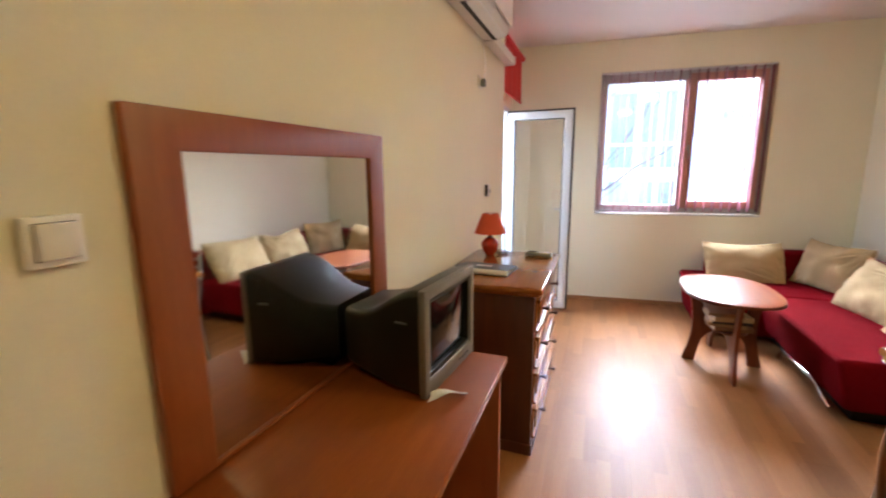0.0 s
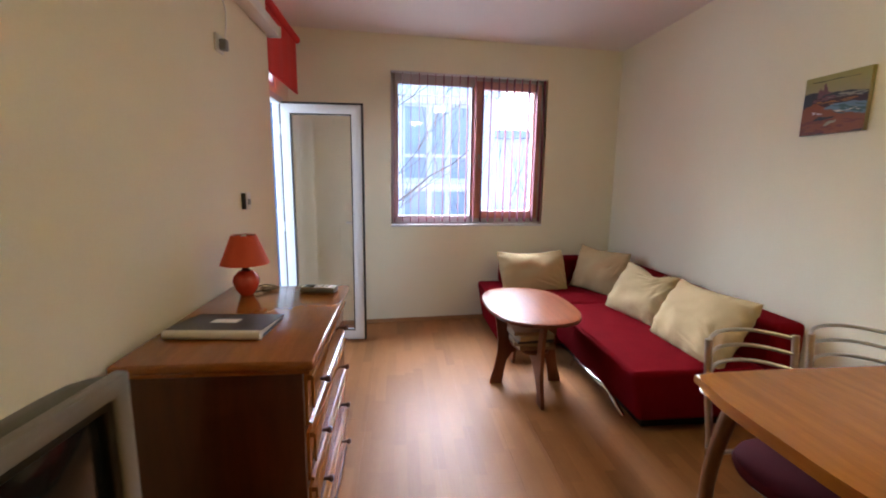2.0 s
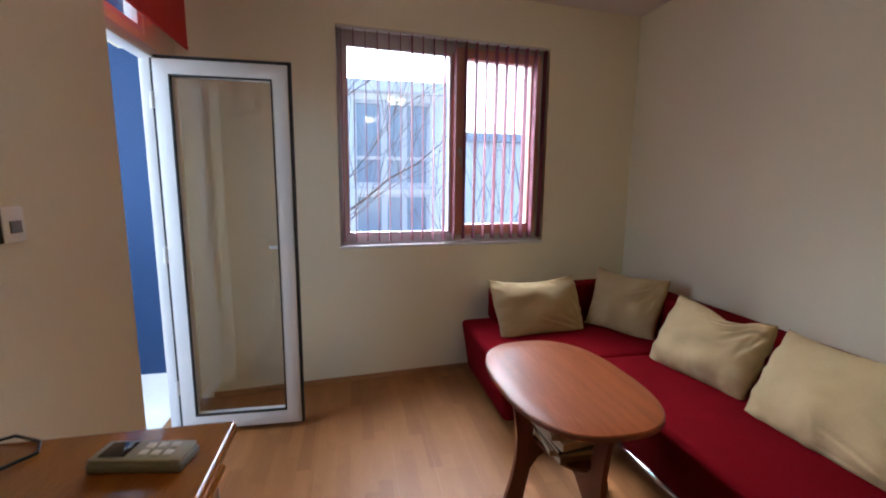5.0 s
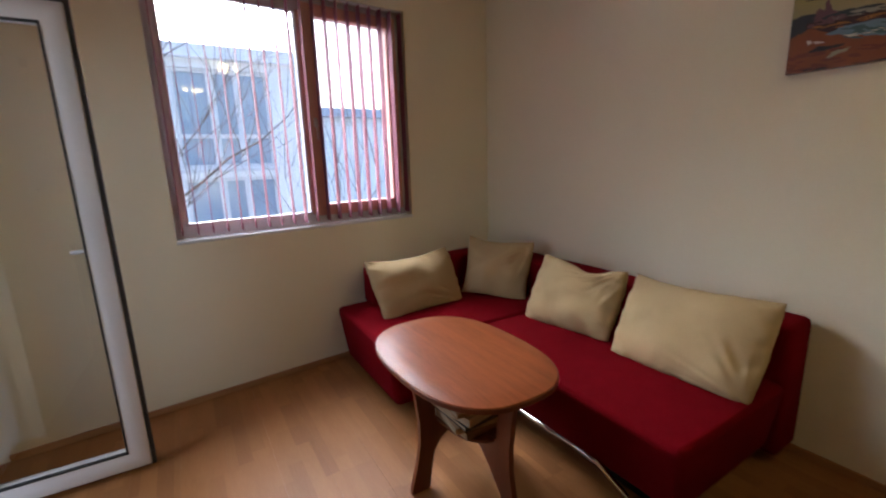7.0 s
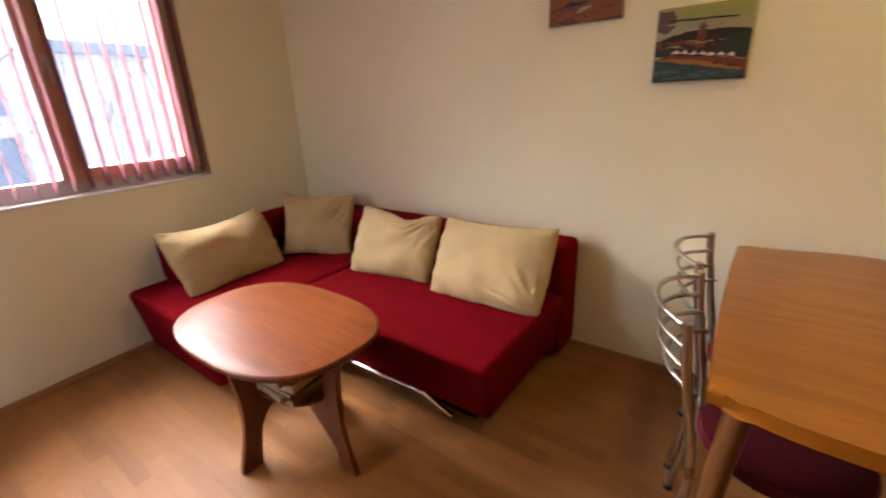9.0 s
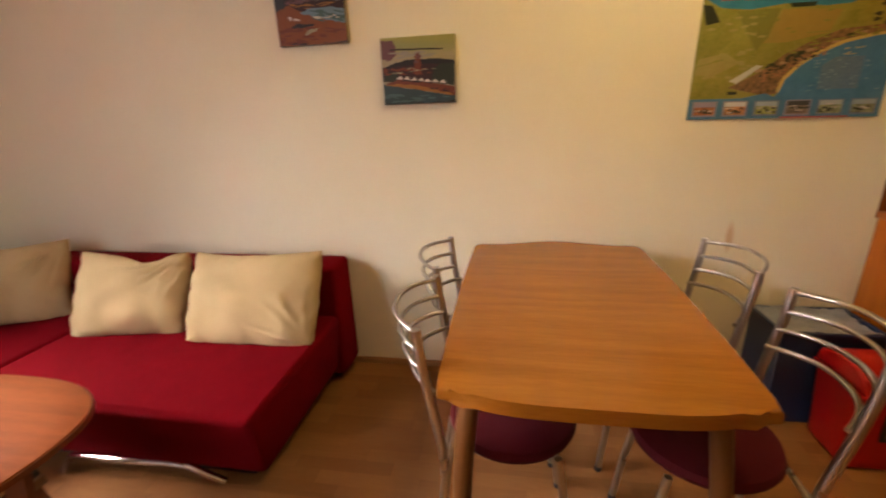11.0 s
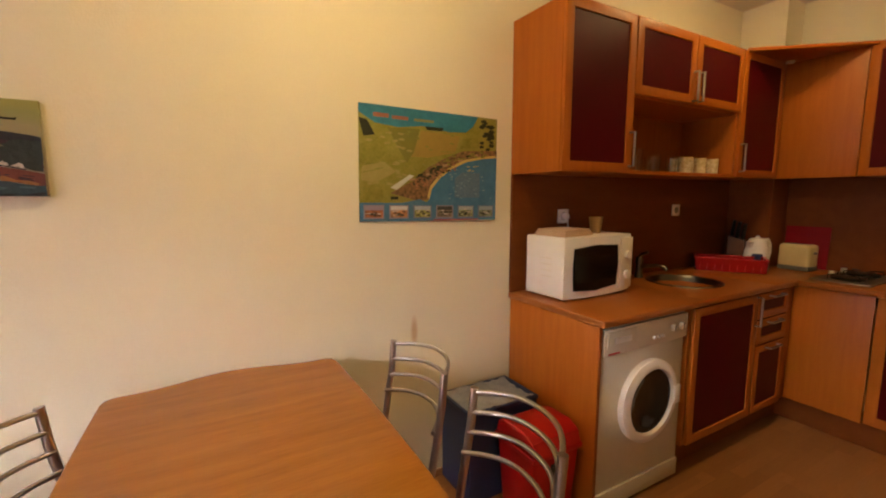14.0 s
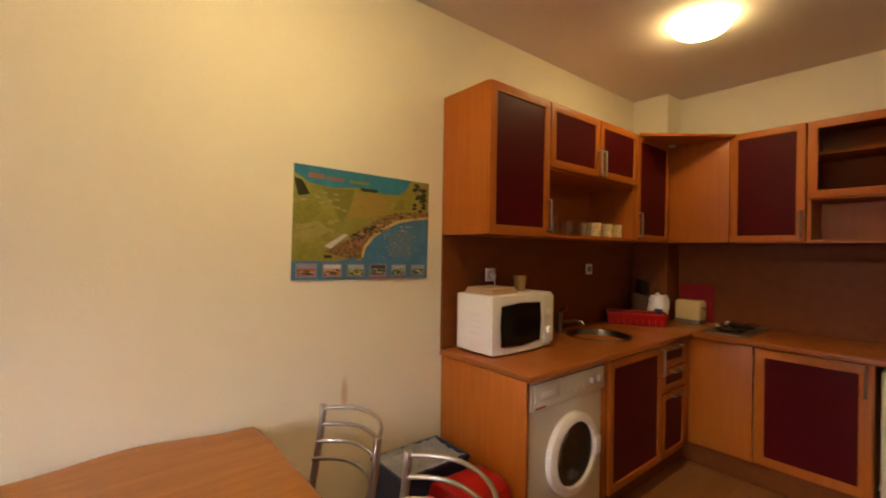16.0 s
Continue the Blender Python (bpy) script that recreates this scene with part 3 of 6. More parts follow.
def facade(name, label, m, W, H, cols, rows, x_off, sill, win_w, win_h, pitch_x, pitch_z, roof):
    h = thing(name, label, "building", m)
    b = B()
    xs = [x_off + i * pitch_x for i in range(cols)]
    zs = [sill + j * pitch_z for j in range(rows)]
    edge = 0.0
    prev = 0.0
    for x in xs:
        box(b, prev, 0, edge, x, 0.3, H)
        prev = x + win_w
    box(b, prev, 0, edge, W, 0.3, H)
    for x in xs:
        low = edge
        for z in zs:
            box(b, x, 0, low, x + win_w, 0.3, z)
            low = z + win_h
        box(b, x, 0, low, x + win_w, 0.3, H)
    box(b, 0, 0.3, edge, W, 8, H)
    part("wall", b, M_FACADE, h, smooth=False)
    for x in xs:
        for z in zs:
            wd = part("window", ring(B(), x, z, x + win_w, z + win_h, 0.09, "y", 0.10, 0.20), M_PVC, h, smooth=False)
            part("pane", bx(x + 0.05, 0.17, z + 0.05, x + win_w - 0.05, 0.18, z + win_h - 0.05), M_FGLASS, wd, smooth=False)
            for f, hw in ((0.39, 0.09), (0.66, 0.075)):
                part("glazing_bar", bx(x + win_w * f - hw, 0.09, z + 0.09, x + win_w * f + hw, 0.165, z + win_h - 0.09), M_PVC, wd, smooth=False)
            part("transom", bx(x + 0.09, 0.105, z + win_h * 0.31, x + win_w - 0.09, 0.16, z + win_h * 0.31 + 0.10), M_PVC, wd, smooth=False)
            part("sill", bx(x - 0.05, -0.10, z - 0.10, x + win_w + 0.05, 0.0, z - 0.02), M_PVC, wd, smooth=False)
    if roof:
        part("roof", prism(B(), [(-0.5, H), (-0.4, H + 0.35), (4.0, H + 0.6), (8.4, H + 0.35), (8.5, H)], "x", -0.4, W + 0.4), M_ROOF, h, smooth=False)
    else:
        part("cornice", bx(-0.15, -0.25, H, W + 0.15, 8.1, H + 0.3), M_FACADE, h, smooth=False)
    return h


facade("apartment_building", "white rendered block with wide white-framed windows", pose(-8.3, 15, -3.2), 11.7, 7.15, 3, 2, 2.93, 1.9, 2.22, 2.4, 2.9, 2.65, False)
facade("low_house", "pale house with a flat grey roof behind the courtyard", pose(2.95, 21, -3.2), 16, 6.5, 2, 2, 7.5, 0.9, 1.5, 1.6, 3.4, 2.7, True)

shrub = thing("bare_shrub", "leafless reddish shrub in the courtyard", "shrub", pose(3.3, 11.5, -3.2))
rng = random.Random(9)
tree = thing("bare_tree", "bare leafless tree with thin branching twigs", "tree", pose(-0.6, 8.4, -3.2))
rng = random.Random(5)
bt = B()
tube(bt, [(0, 0, 0), (0.05, 0, 1.2), (-0.02, 0.05, 2.6), (0.1, 0.0, 3.9), (0.15, 0.1, 5.2), (0.25, 0.05, 6.8)], [0.11, 0.10, 0.085, 0.06, 0.04, 0.012], 8)
part("trunk", bt, M_BARK, tree)


def limb(bm, p, d, length, r, depth):
    pts, q = [p], p.copy()
    dd = d.copy()
    n = 5
    for k in range(n):
        dd = (dd + Vector((rng.uniform(-0.2, 0.2), rng.uniform(-0.2, 0.2), rng.uniform(-0.06, 0.2)))).normalized()
        q = q + dd * (length / n)
        pts.append(q.copy())
        if depth and k >= 1:
            for _ in range(2 if depth > 1 else 1):
                nd = (dd + Vector((rng.uniform(-0.9, 0.9), rng.uniform(-0.6, 0.6), rng.uniform(-0.3, 0.8)))).normalized()
                limb(bm, q.copy(), nd, length * rng.uniform(0.35, 0.6), r * 0.45, depth - 1)
    tube(bm, pts, [max(0.002, r * (1 - 0.8 * k / n)) for k in range(n + 1)], 5)


bb = B()
tube(bb, [(0.1, 0.0, 3.75), (0.45, -0.25, 3.95), (0.85, -0.4, 4.2), (1.15, -0.42, 4.42), (1.43, -0.4, 4.66), (1.80, -0.4, 4.86), (2.13, -0.4, 5.14), (2.4, -0.35, 5.5)], [0.02, 0.018, 0.016, 0.014, 0.012, 0.010, 0.007, 0.003], 6)
part("limb", bb, M_BARK, tree)
for z, dx, dy, dz, ln in ((4.0, 0.83, -0.2, 0.55, 2.6), (3.6, 0.9, -0.35, 0.25, 2.1), (4.6, 0.7, 0.2, 0.75, 2.4), (5.2, 0.9, 0.0, 0.5, 2.2), (4.4, -0.8, 0.1, 0.6, 1.8)):
    bb = B()
    limb(bb, Vector((0.1, 0.03, z)), Vector((dx, dy, dz)).normalized(), ln, 0.011, 2)
    part("limb", bb, M_BARK, tree)
for k in range(4):
    bb = B()
    limb(bb, Vector((0.1 * k - 0.15, 0.05 * k, 0.0)), Vector((0.12 * k - 0.2, -0.05, 1.0)).normalized(), 4.6 + 0.35 * k, 0.016, 2)
    part("limb", bb, M_BARK, shrub)

# ---- west wall: mirror, desk, television ----
mi = thing("wall_mirror", "large wall mirror in a flat reddish brown wooden frame", "mirror", pose(LX + 0.001, 1.029, 0.765, 0, 0, -1.2))
part("frame", ring(B(), 0, 0, 0.92, 0.797, (0.105, 0.094, 0.008, 0.083), "x", 0.001, 0.024, 0.003), M_ALDER, mi)
part("mirror_glass", bx(0.004, 0.095, 0.005, 0.014, 0.835, 0.722), M_MIRROR, mi, "clear silvered glass", smooth=False)

dk = thing("desk", "orange-brown laminate dressing desk standing against the wall", "desk", pose(LX, 0.95, 0))
part("tabletop", bx(0.003, 0, 0.735, 0.535, 0.99, 0.763, bev=0.004), M_ALDER_H, dk)
part("end_panel", bx(0.02, 0.95, 0, 0.515, 0.975, 0.735, bev=0.002), M_ALDER, dk)
part("end_panel", bx(0.02, 0.015, 0, 0.515, 0.04, 0.735, bev=0.002), M_ALDER, dk)
part("back_panel", bx(0.02, 0.04, 0.40, 0.038, 0.95, 0.735, bev=0.002), M_ALDER, dk)
part("apron", bx(0.44, 0.04, 0.64, 0.458, 0.95, 0.735, bev=0.002), M_ALDER, dk)

tv = thing("television", "small silver and black tube television on the desk", "television", pose(-0.10, 1.745, 0.765, 0, 0, -5))
b = ring(B(), -0.192, 0.0, 0.192, 0.335, (0.034, 0.034, 0.055, 0.034), "x", -0.024, 0.0, 0.006)
part("bezel", b, M_SILVER, tv)
part("inner_bezel", ring(B(), -0.160, 0.053, 0.160, 0.303, 0.016, "x", -0.03, -0.006, 0.003), M_BLACK, tv)
b = B()
n = 10
g = [[b.verts.new((-0.022 + 0.014 * (1 - (2 * i / n - 1) ** 2) * (1 - (2 * j / n - 1) ** 2), -0.148 + 0.296 * i / n, 0.066 + 0.226 * j / n)) for j in range(n + 1)] for i in range(n + 1)]
for i in range(n):
    for j in range(n):
        b.faces.new((g[i][j], g[i + 1][j], g[i + 1][j + 1], g[i][j + 1]))
part("screen", b, M_CRT, tv, "dark bulging glass screen")
# rounded housing that sinks and narrows towards the back
b = B()
secs = []
for x, wd, top, bot in ((-0.0245, 0.190, 0.332, 0.003), (-0.05, 0.189, 0.329, 0.004), (-0.08, 0.186, 0.320, 0.006), (-0.12, 0.182, 0.300, 0.008), (-0.16, 0.175, 0.274, 0.010), (-0.20, 0.166, 0.250, 0.012), (-0.24, 0.154, 0.234, 0.016), (-0.29, 0.140, 0.226, 0.022), (-0.335, 0.128, 0.224, 0.03)):
    r = 0.022
    loop = []
    for cx, cz, a0 in ((wd - r, top - r, 0), (-wd + r, top - r, 90), (-wd + r, bot + r, 180), (wd - r, bot + r, 270)):
        for s in range(4):
            a = radians(a0 + 30 * s)
            loop.append(b.verts.new((x, cx + r * math.cos(a), cz + r * math.sin(a))))
    secs.append(loop)
for A, C in zip(secs, secs[1:]):
    for j in range(16):
        b.faces.new((A[j], A[(j + 1) % 16], C[(j + 1) % 16], C[j]))
b.faces.new(secs[0])
b.faces.new(secs[-1][::-1])
part("housing", b, M_BLACK, tv)
for y in (-0.12, 0.12):
    part("side_vent", bx(-0.105, y * 1.542 - 0.004, 0.225, -0.065, y * 1.542 + 0.004, 0.231), M_GREYPL, tv)
for k in range(4):
    part("button", tube(B(), [(-0.004, 0.06 + 0.022 * k, 0.028), (0.004, 0.06 + 0.022 * k, 0.028)], 0.006, 10), M_GREYPL, tv)
part("foot", bx(-0.30, -0.11, -0.002, -0.03, 0.11, 0.012, bev=0.003), M_BLACK, tv)

b = B()
n = 8
rows_ = []
for i in range(n + 1):
    u = i / n
    rows_.append([b.verts.new((-0.115 + 0.095 * u + 0.006 * math.sin(v * 3), 1.545 + 0.035 * v + 0.06 * u, 0.7655 + 0.022 * max(0, math.sin(u * 2.2 + v)) ** 2)) for v in (0, 0.33, 0.66, 1.0)])
for i in range(n):
    for j in range(3):
        b.faces.new((rows_[i][j], rows_[i + 1][j], rows_[i + 1][j + 1], rows_[i][j + 1]))
pp = part("paper_sheet", b, M_PAPER)
tagged(pp, "crumpled white paper slip under the television corner", "paper")


def wall_switch(name, label, y, z, w=0.08, dark=False):
    s = thing(name, label, "switch", pose(LX, y, z))
    part("plate", bx(0.001, -w / 2, -w / 2, 0.020, w / 2, w / 2, bev=0.003), M_WHITE, s)
    part("rocker", bx(0.020, -w * 0.36, -w * 0.36, 0.030, w * 0.36, w * 0.36, bev=0.003), M_WHITE, s)
    # thin dark ring laid on the plate, drawing the rocker's shadow lines
    part("gap", ring(B(), -w * 0.375, -w * 0.375, w * 0.375, w * 0.375, w * 0.02, "x", 0.0195, 0.0206), M_GASKET, s, "dark ring painting the shadow round the rocker")
    return s


wall_switch("light_switch", "square white light switch on the cream wall", 0.905, 1.332)
th = thing("wall_controller", "small white wall controller above the chest", "controller", pose(LX, 3.655, 1.28))
part("case", bx(0.001, -0.036, -0.045, 0.026, 0.036, 0.045, bev=0.005), M_WHITE, th)
part("dial", bx(0.026, -0.018, -0.02, 0.030, 0.018, 0.01, bev=0.001), M_GREYPL, th)
# black sheet that paints in the shade on the near side of the case
part("side_cover", bx(0.001, -0.042, -0.043, 0.024, -0.0362, 0.043, bev=0.002), M_GASKET, th, "dark sheet for the shaded side")

so = thing("plug_socket", "white wall socket with a plug and cable to the air conditioner", "socket", pose(LX, 3.44, 2.02))
part("plate", bx(0.001, -0.04, -0.04, 0.012, 0.04, 0.04, bev=0.003), M_WHITE, so)
part("plug", bx(0.012, -0.018, -0.03, 0.045, 0.018, 0.02, bev=0.006), M_GREYPL, so)
part("cable", tube(B(), [(0.035, 0, 0.02), (0.04, 0.01, 0.08), (0.035, 0.03, 0.16), (0.02, 0.02, 0.24), (0.02, 0.0, 0.275)], 0.004, 8), M_WHITE, so)

ac = thing("air_conditioner", "cream white split air conditioner high on the wall", "air conditioner", pose(LX, 2.72, 2.29))
b = prism(B(), [(0.002, 0.02), (0.10, 0.0), (0.165, 0.02), (0.205, 0.09), (0.205, 0.23), (0.17, 0.27), (0.002, 0.27)], "y", 0.0, 0.80, 0.008)
part("body", b, M_AC, ac)
part("louvre", prism(B(), [(0.112, -0.004), (0.168, 0.012), (0.170, 0.018), (0.112, 0.004)], "y", 0.06, 0.74), M_WHITE, ac)
part("outlet", prism(B(), [(0.082, -0.001), (0.112, -0.004), (0.112, 0.004), (0.082, 0.006)], "y", 0.05, 0.75), M_GASKET, ac, "dark air outlet slot")
part("front_panel", bx(0.2055, 0.02, 0.06, 0.212, 0.78, 0.24, bev=0.003), M_WHITE, ac)
part("intake", bx(0.03, 0.03, 0.271, 0.16, 0.77, 0.275, bev=0.001), M_GREYPL, ac)
dc = thing("pipe_duct", "cream plastic pipe duct running along the wall", "duct")
part("cover", bx(LX + 0.001, 3.524, 2.295, LX + 0.085, 4.225, 2.355, bev=0.008), M_AC, dc)
part("end_cap", bx(LX + 0.002, 4.225, 2.29, LX + 0.090, 4.245, 2.36, bev=0.008), M_AC, dc)

# ---- chest of drawers ----
ch = thing("chest_of_drawers", "glossy reddish brown wooden chest with four drawers", "chest", pose(-0.46, 2.43, 0))
CW, CL, CHT = 0.545, 0.90, 0.885
part("top", bx(0, 0, CHT - 0.03, CW + 0.02, CL, CHT, bev=0.010, seg=3), M_CHEST, ch)
part("moulding", bx(0.005, 0.012, CHT - 0.045, CW + 0.004, CL - 0.012, CHT - 0.030, bev=0.004), M_CHEST, ch)
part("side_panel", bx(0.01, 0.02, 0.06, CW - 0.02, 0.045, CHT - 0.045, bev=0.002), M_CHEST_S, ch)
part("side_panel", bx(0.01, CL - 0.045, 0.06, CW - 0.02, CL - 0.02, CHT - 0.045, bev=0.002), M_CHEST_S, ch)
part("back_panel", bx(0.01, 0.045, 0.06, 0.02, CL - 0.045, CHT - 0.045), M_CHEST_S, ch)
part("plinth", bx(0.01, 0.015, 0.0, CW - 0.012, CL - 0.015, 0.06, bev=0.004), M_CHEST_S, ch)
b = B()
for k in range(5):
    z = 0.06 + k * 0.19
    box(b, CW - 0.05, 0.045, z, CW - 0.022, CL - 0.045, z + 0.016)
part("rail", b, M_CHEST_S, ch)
for k in range(4):
    z = 0.080 + k * 0.19
    dr = part("drawer", bx(CW - 0.30, 0.052, z, CW - 0.012, CL - 0.052, z + 0.168, bev=0.005), M_CHEST, ch)
    part("drawer_panel", bx(CW - 0.011, 0.10, z + 0.032, CW - 0.002, CL - 0.10, z + 0.136, bev=0.004), M_CHEST, dr)
    part("drawer_lip", prism(B(), [(CW - 0.012, z + 0.150), (CW + 0.004, z + 0.153), (CW + 0.006, z + 0.160), (CW + 0.002, z + 0.167), (CW - 0.012, z + 0.168)], "y", 0.052, CL - 0.052), M_CHEST, dr)
    part("drawer_lip", prism(B(), [(CW - 0.012, z + 0.0), (CW - 0.004, z + 0.001), (CW - 0.002, z + 0.010), (CW - 0.012, z + 0.016)], "y", 0.052, CL - 0.052), M_CHEST, dr)
    for y in (0.20, CL - 0.20):
        kb = tube(B(), [(CW - 0.012, y, z + 0.084), (CW - 0.002, y, z + 0.084), (CW + 0.012, y, z + 0.084), (CW + 0.024, y, z + 0.084), (CW + 0.032, y, z + 0.084)], [0.010, 0.006, 0.007, 0.013, 0.009], 14)
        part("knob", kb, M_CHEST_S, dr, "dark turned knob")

lm = thing("table_lamp", "small table lamp with orange-red shade and red ceramic base", "lamp", pose(-0.335, 3.18, CHT))
b = lathe(B(), [(0, 0.0), (0.027, 0.0), (0.032, 0.004), (0.045, 0.025), (0.055, 0.050), (0.057, 0.066), (0.051, 0.086), (0.040, 0.097), (0.036, 0.102), (0.028, 0.110), (0, 0.112)], 32)
part("base", b, M_LAMPRED, lm)
part("socket", lathe(B(), [(0, 0.112), (0.020, 0.112), (0.013, 0.120), (0.012, 0.165), (0, 0.165)], 16), M_COFFEE_L, lm, "dark brown neck")
b = lathe(B(), [(0.103, 0.142), (0.052, 0.270), (0.050, 0.270), (0.101, 0.142), (0.103, 0.142)], 40)
part("shade", b, M_SHADE, lm)
b = tube(B(), [(0.050 * math.cos(a / 4 * math.pi), 0.050 * math.sin(a / 4 * math.pi), 0.266) for a in range(8)], 0.0025, 6, closed=True)
for a in (0, 2.094, 4.189):
    tube(b, [(0.050 * math.cos(a), 0.050 * math.sin(a), 0.258), (0.010 * math.cos(a), 0.010 * math.sin(a), 0.235)], 0.0018, 6)
tube(b, [(0, 0, 0.160), (0, 0, 0.24)], 0.004, 8)
part("shade_carrier", b, M_STEEL, lm)
part("bulb", lathe(B(), [(0, 0.256), (0.010, 0.254), (0.017, 0.24), (0.018, 0.228), (0.013, 0.20), (0.010, 0.166), (0, 0.166)], 20, c=(0, 0, 0.016)), M_WHITE, lm, "unlit white bulb")
part("cord", tube(B(), [(0.03, 0.02, 0.006), (0.08, 0.05, 0.004), (0.11, 0.09, 0.004), (0.09, 0.13, 0.004), (0.03, 0.16, 0.004), (-0.06, 0.165, -0.02)], 0.003, 8), M_BLACK, lm)

fo = thing("ring_binder", "thick black folder with a pale spine and label", "folder", pose(-0.245, 2.735, CHT + 0.001, 0, 0, -4))
part("back_cover", bx(-0.155, -0.11, 0.0, 0.155, 0.11, 0.003, bev=0.001), M_DARKBOOK, fo)
part("paper_block", prism(B(), [(-0.104, 0.003), (0.104, 0.003), (0.104, 0.009), (-0.104, 0.028)], "x", -0.148, 0.147, 0.001), M_PAPER, fo)
part("front_cover", prism(B(), [(-0.112, 0.0285), (0.11, 0.0095), (0.11, 0.0125), (-0.112, 0.0315)], "x", -0.155, 0.155), M_DARKBOOK, fo)
part("spine", tube(B(), [(-0.155, -0.112, 0.0155), (0.155, -0.112, 0.0155)], 0.0155, 16), M_PAPER, fo, "rounded pale spine")
part("cover_label", prism(B(), [(-0.02, 0.0242), (0.03, 0.0199), (0.03, 0.0205), (-0.02, 0.0248)], "x", -0.055, 0.035), M_PAPER, fo, "white paper label", smooth=False)

rc = thing("remote_control", "grey remote control lying on the chest", "remote", pose(-0.02, 3.205, CHT + 0.001, 0, 0, -10))
part("case", bx(-0.082, -0.032, 0, 0.082, 0.032, 0.018, bev=0.006, seg=3), M_GREYPL, rc)
part("front_plate", bx(-0.079, -0.030, 0.0175, 0.079, 0.030, 0.026, bev=0.004, seg=2), M_PUTTY, rc, "pale putty grey front")
part("display", bx(-0.066, -0.022, 0.026, -0.02, 0.022, 0.0275, bev=0.0005), M_CRT, rc)
for i in range(3):
    for j in range(2):
        part("button", bx(0.0 + 0.022 * i, -0.018 + 0.022 * j, 0.026, 0.014 + 0.022 * i, -0.004 + 0.022 * j, 0.029, bev=0.001), M_WHITE, rc)

# ---- sofa, cushions ----
sf = thing("corner_sofa", "red cloth corner sofa with low back and chrome runner", "sofa")


def upholstery(pts, z0, z1, bev, taper=0.0):
    """A padded block over an outline; taper draws its foot in."""
    b = B()
    cx = sum(p[0] for p in pts) / len(pts)
    cy = sum(p[1] for p in pts) / len(pts)
    lo = [b.verts.new((x + (taper if x < cx else 0), y + (taper * 0.5 if y < cy else 0), z0)) for x, y in pts]
    hi = [b.verts.new((x, y, z1)) for x, y in pts]
    n = len(pts)
    b.faces.new(lo[::-1])
    b.faces.new(hi)
    for j in range(n):
        b.faces.new((lo[j], lo[(j + 1) % n], hi[(j + 1) % n], hi[j]))
    bmesh.ops.bevel(b, geom=b.edges[:], offset=bev, segments=4, affect="EDGES", profile=0.5)
    return b


part("seat", upholstery([(1.575, 3.22), (2.36, 3.22), (2.36, 4.50), (1.575, 4.50)], 0.10, 0.415, 0.035, 0.085), M_RED, sf)
part("corner_seat", upholstery([(1.125, 4.505), (2.36, 4.505), (2.36, 5.42), (1.125, 5.33)], 0.035, 0.412, 0.035, 0.06), M_RED, sf)
part("backrest", upholstery([(2.35, 3.225), (2.555, 3.225), (2.555, 5.44), (2.35, 5.42)], 0.06, 0.665, 0.03), M_RED, sf)
part("backrest", upholstery([(1.34, 5.18), (2.36, 5.26), (2.36, 5.455), (1.34, 5.37)], 0.40, 0.655, 0.03), M_RED, sf)
part("plinth", bx(1.75, 3.38, 0.0, 2.50, 5.2, 0.12, bev=0.005), M_BLACK, sf)
part("plinth", bx(1.26, 4.66, 0.0, 1.75, 5.25, 0.05, bev=0.005), M_BLACK, sf)
part("chrome_runner", tube(B(), [(1.665, 4.20, 0.012), (1.66, 4.17, 0.05), (1.655, 4.12, 0.10), (1.645, 4.05, 0.115), (1.65, 3.85, 0.115), (1.66, 3.66, 0.115), (1.665, 3.60, 0.105), (1.675, 3.53, 0.055), (1.69, 3.475, 0.014)], 0.015, 12), M_CHROME, sf)


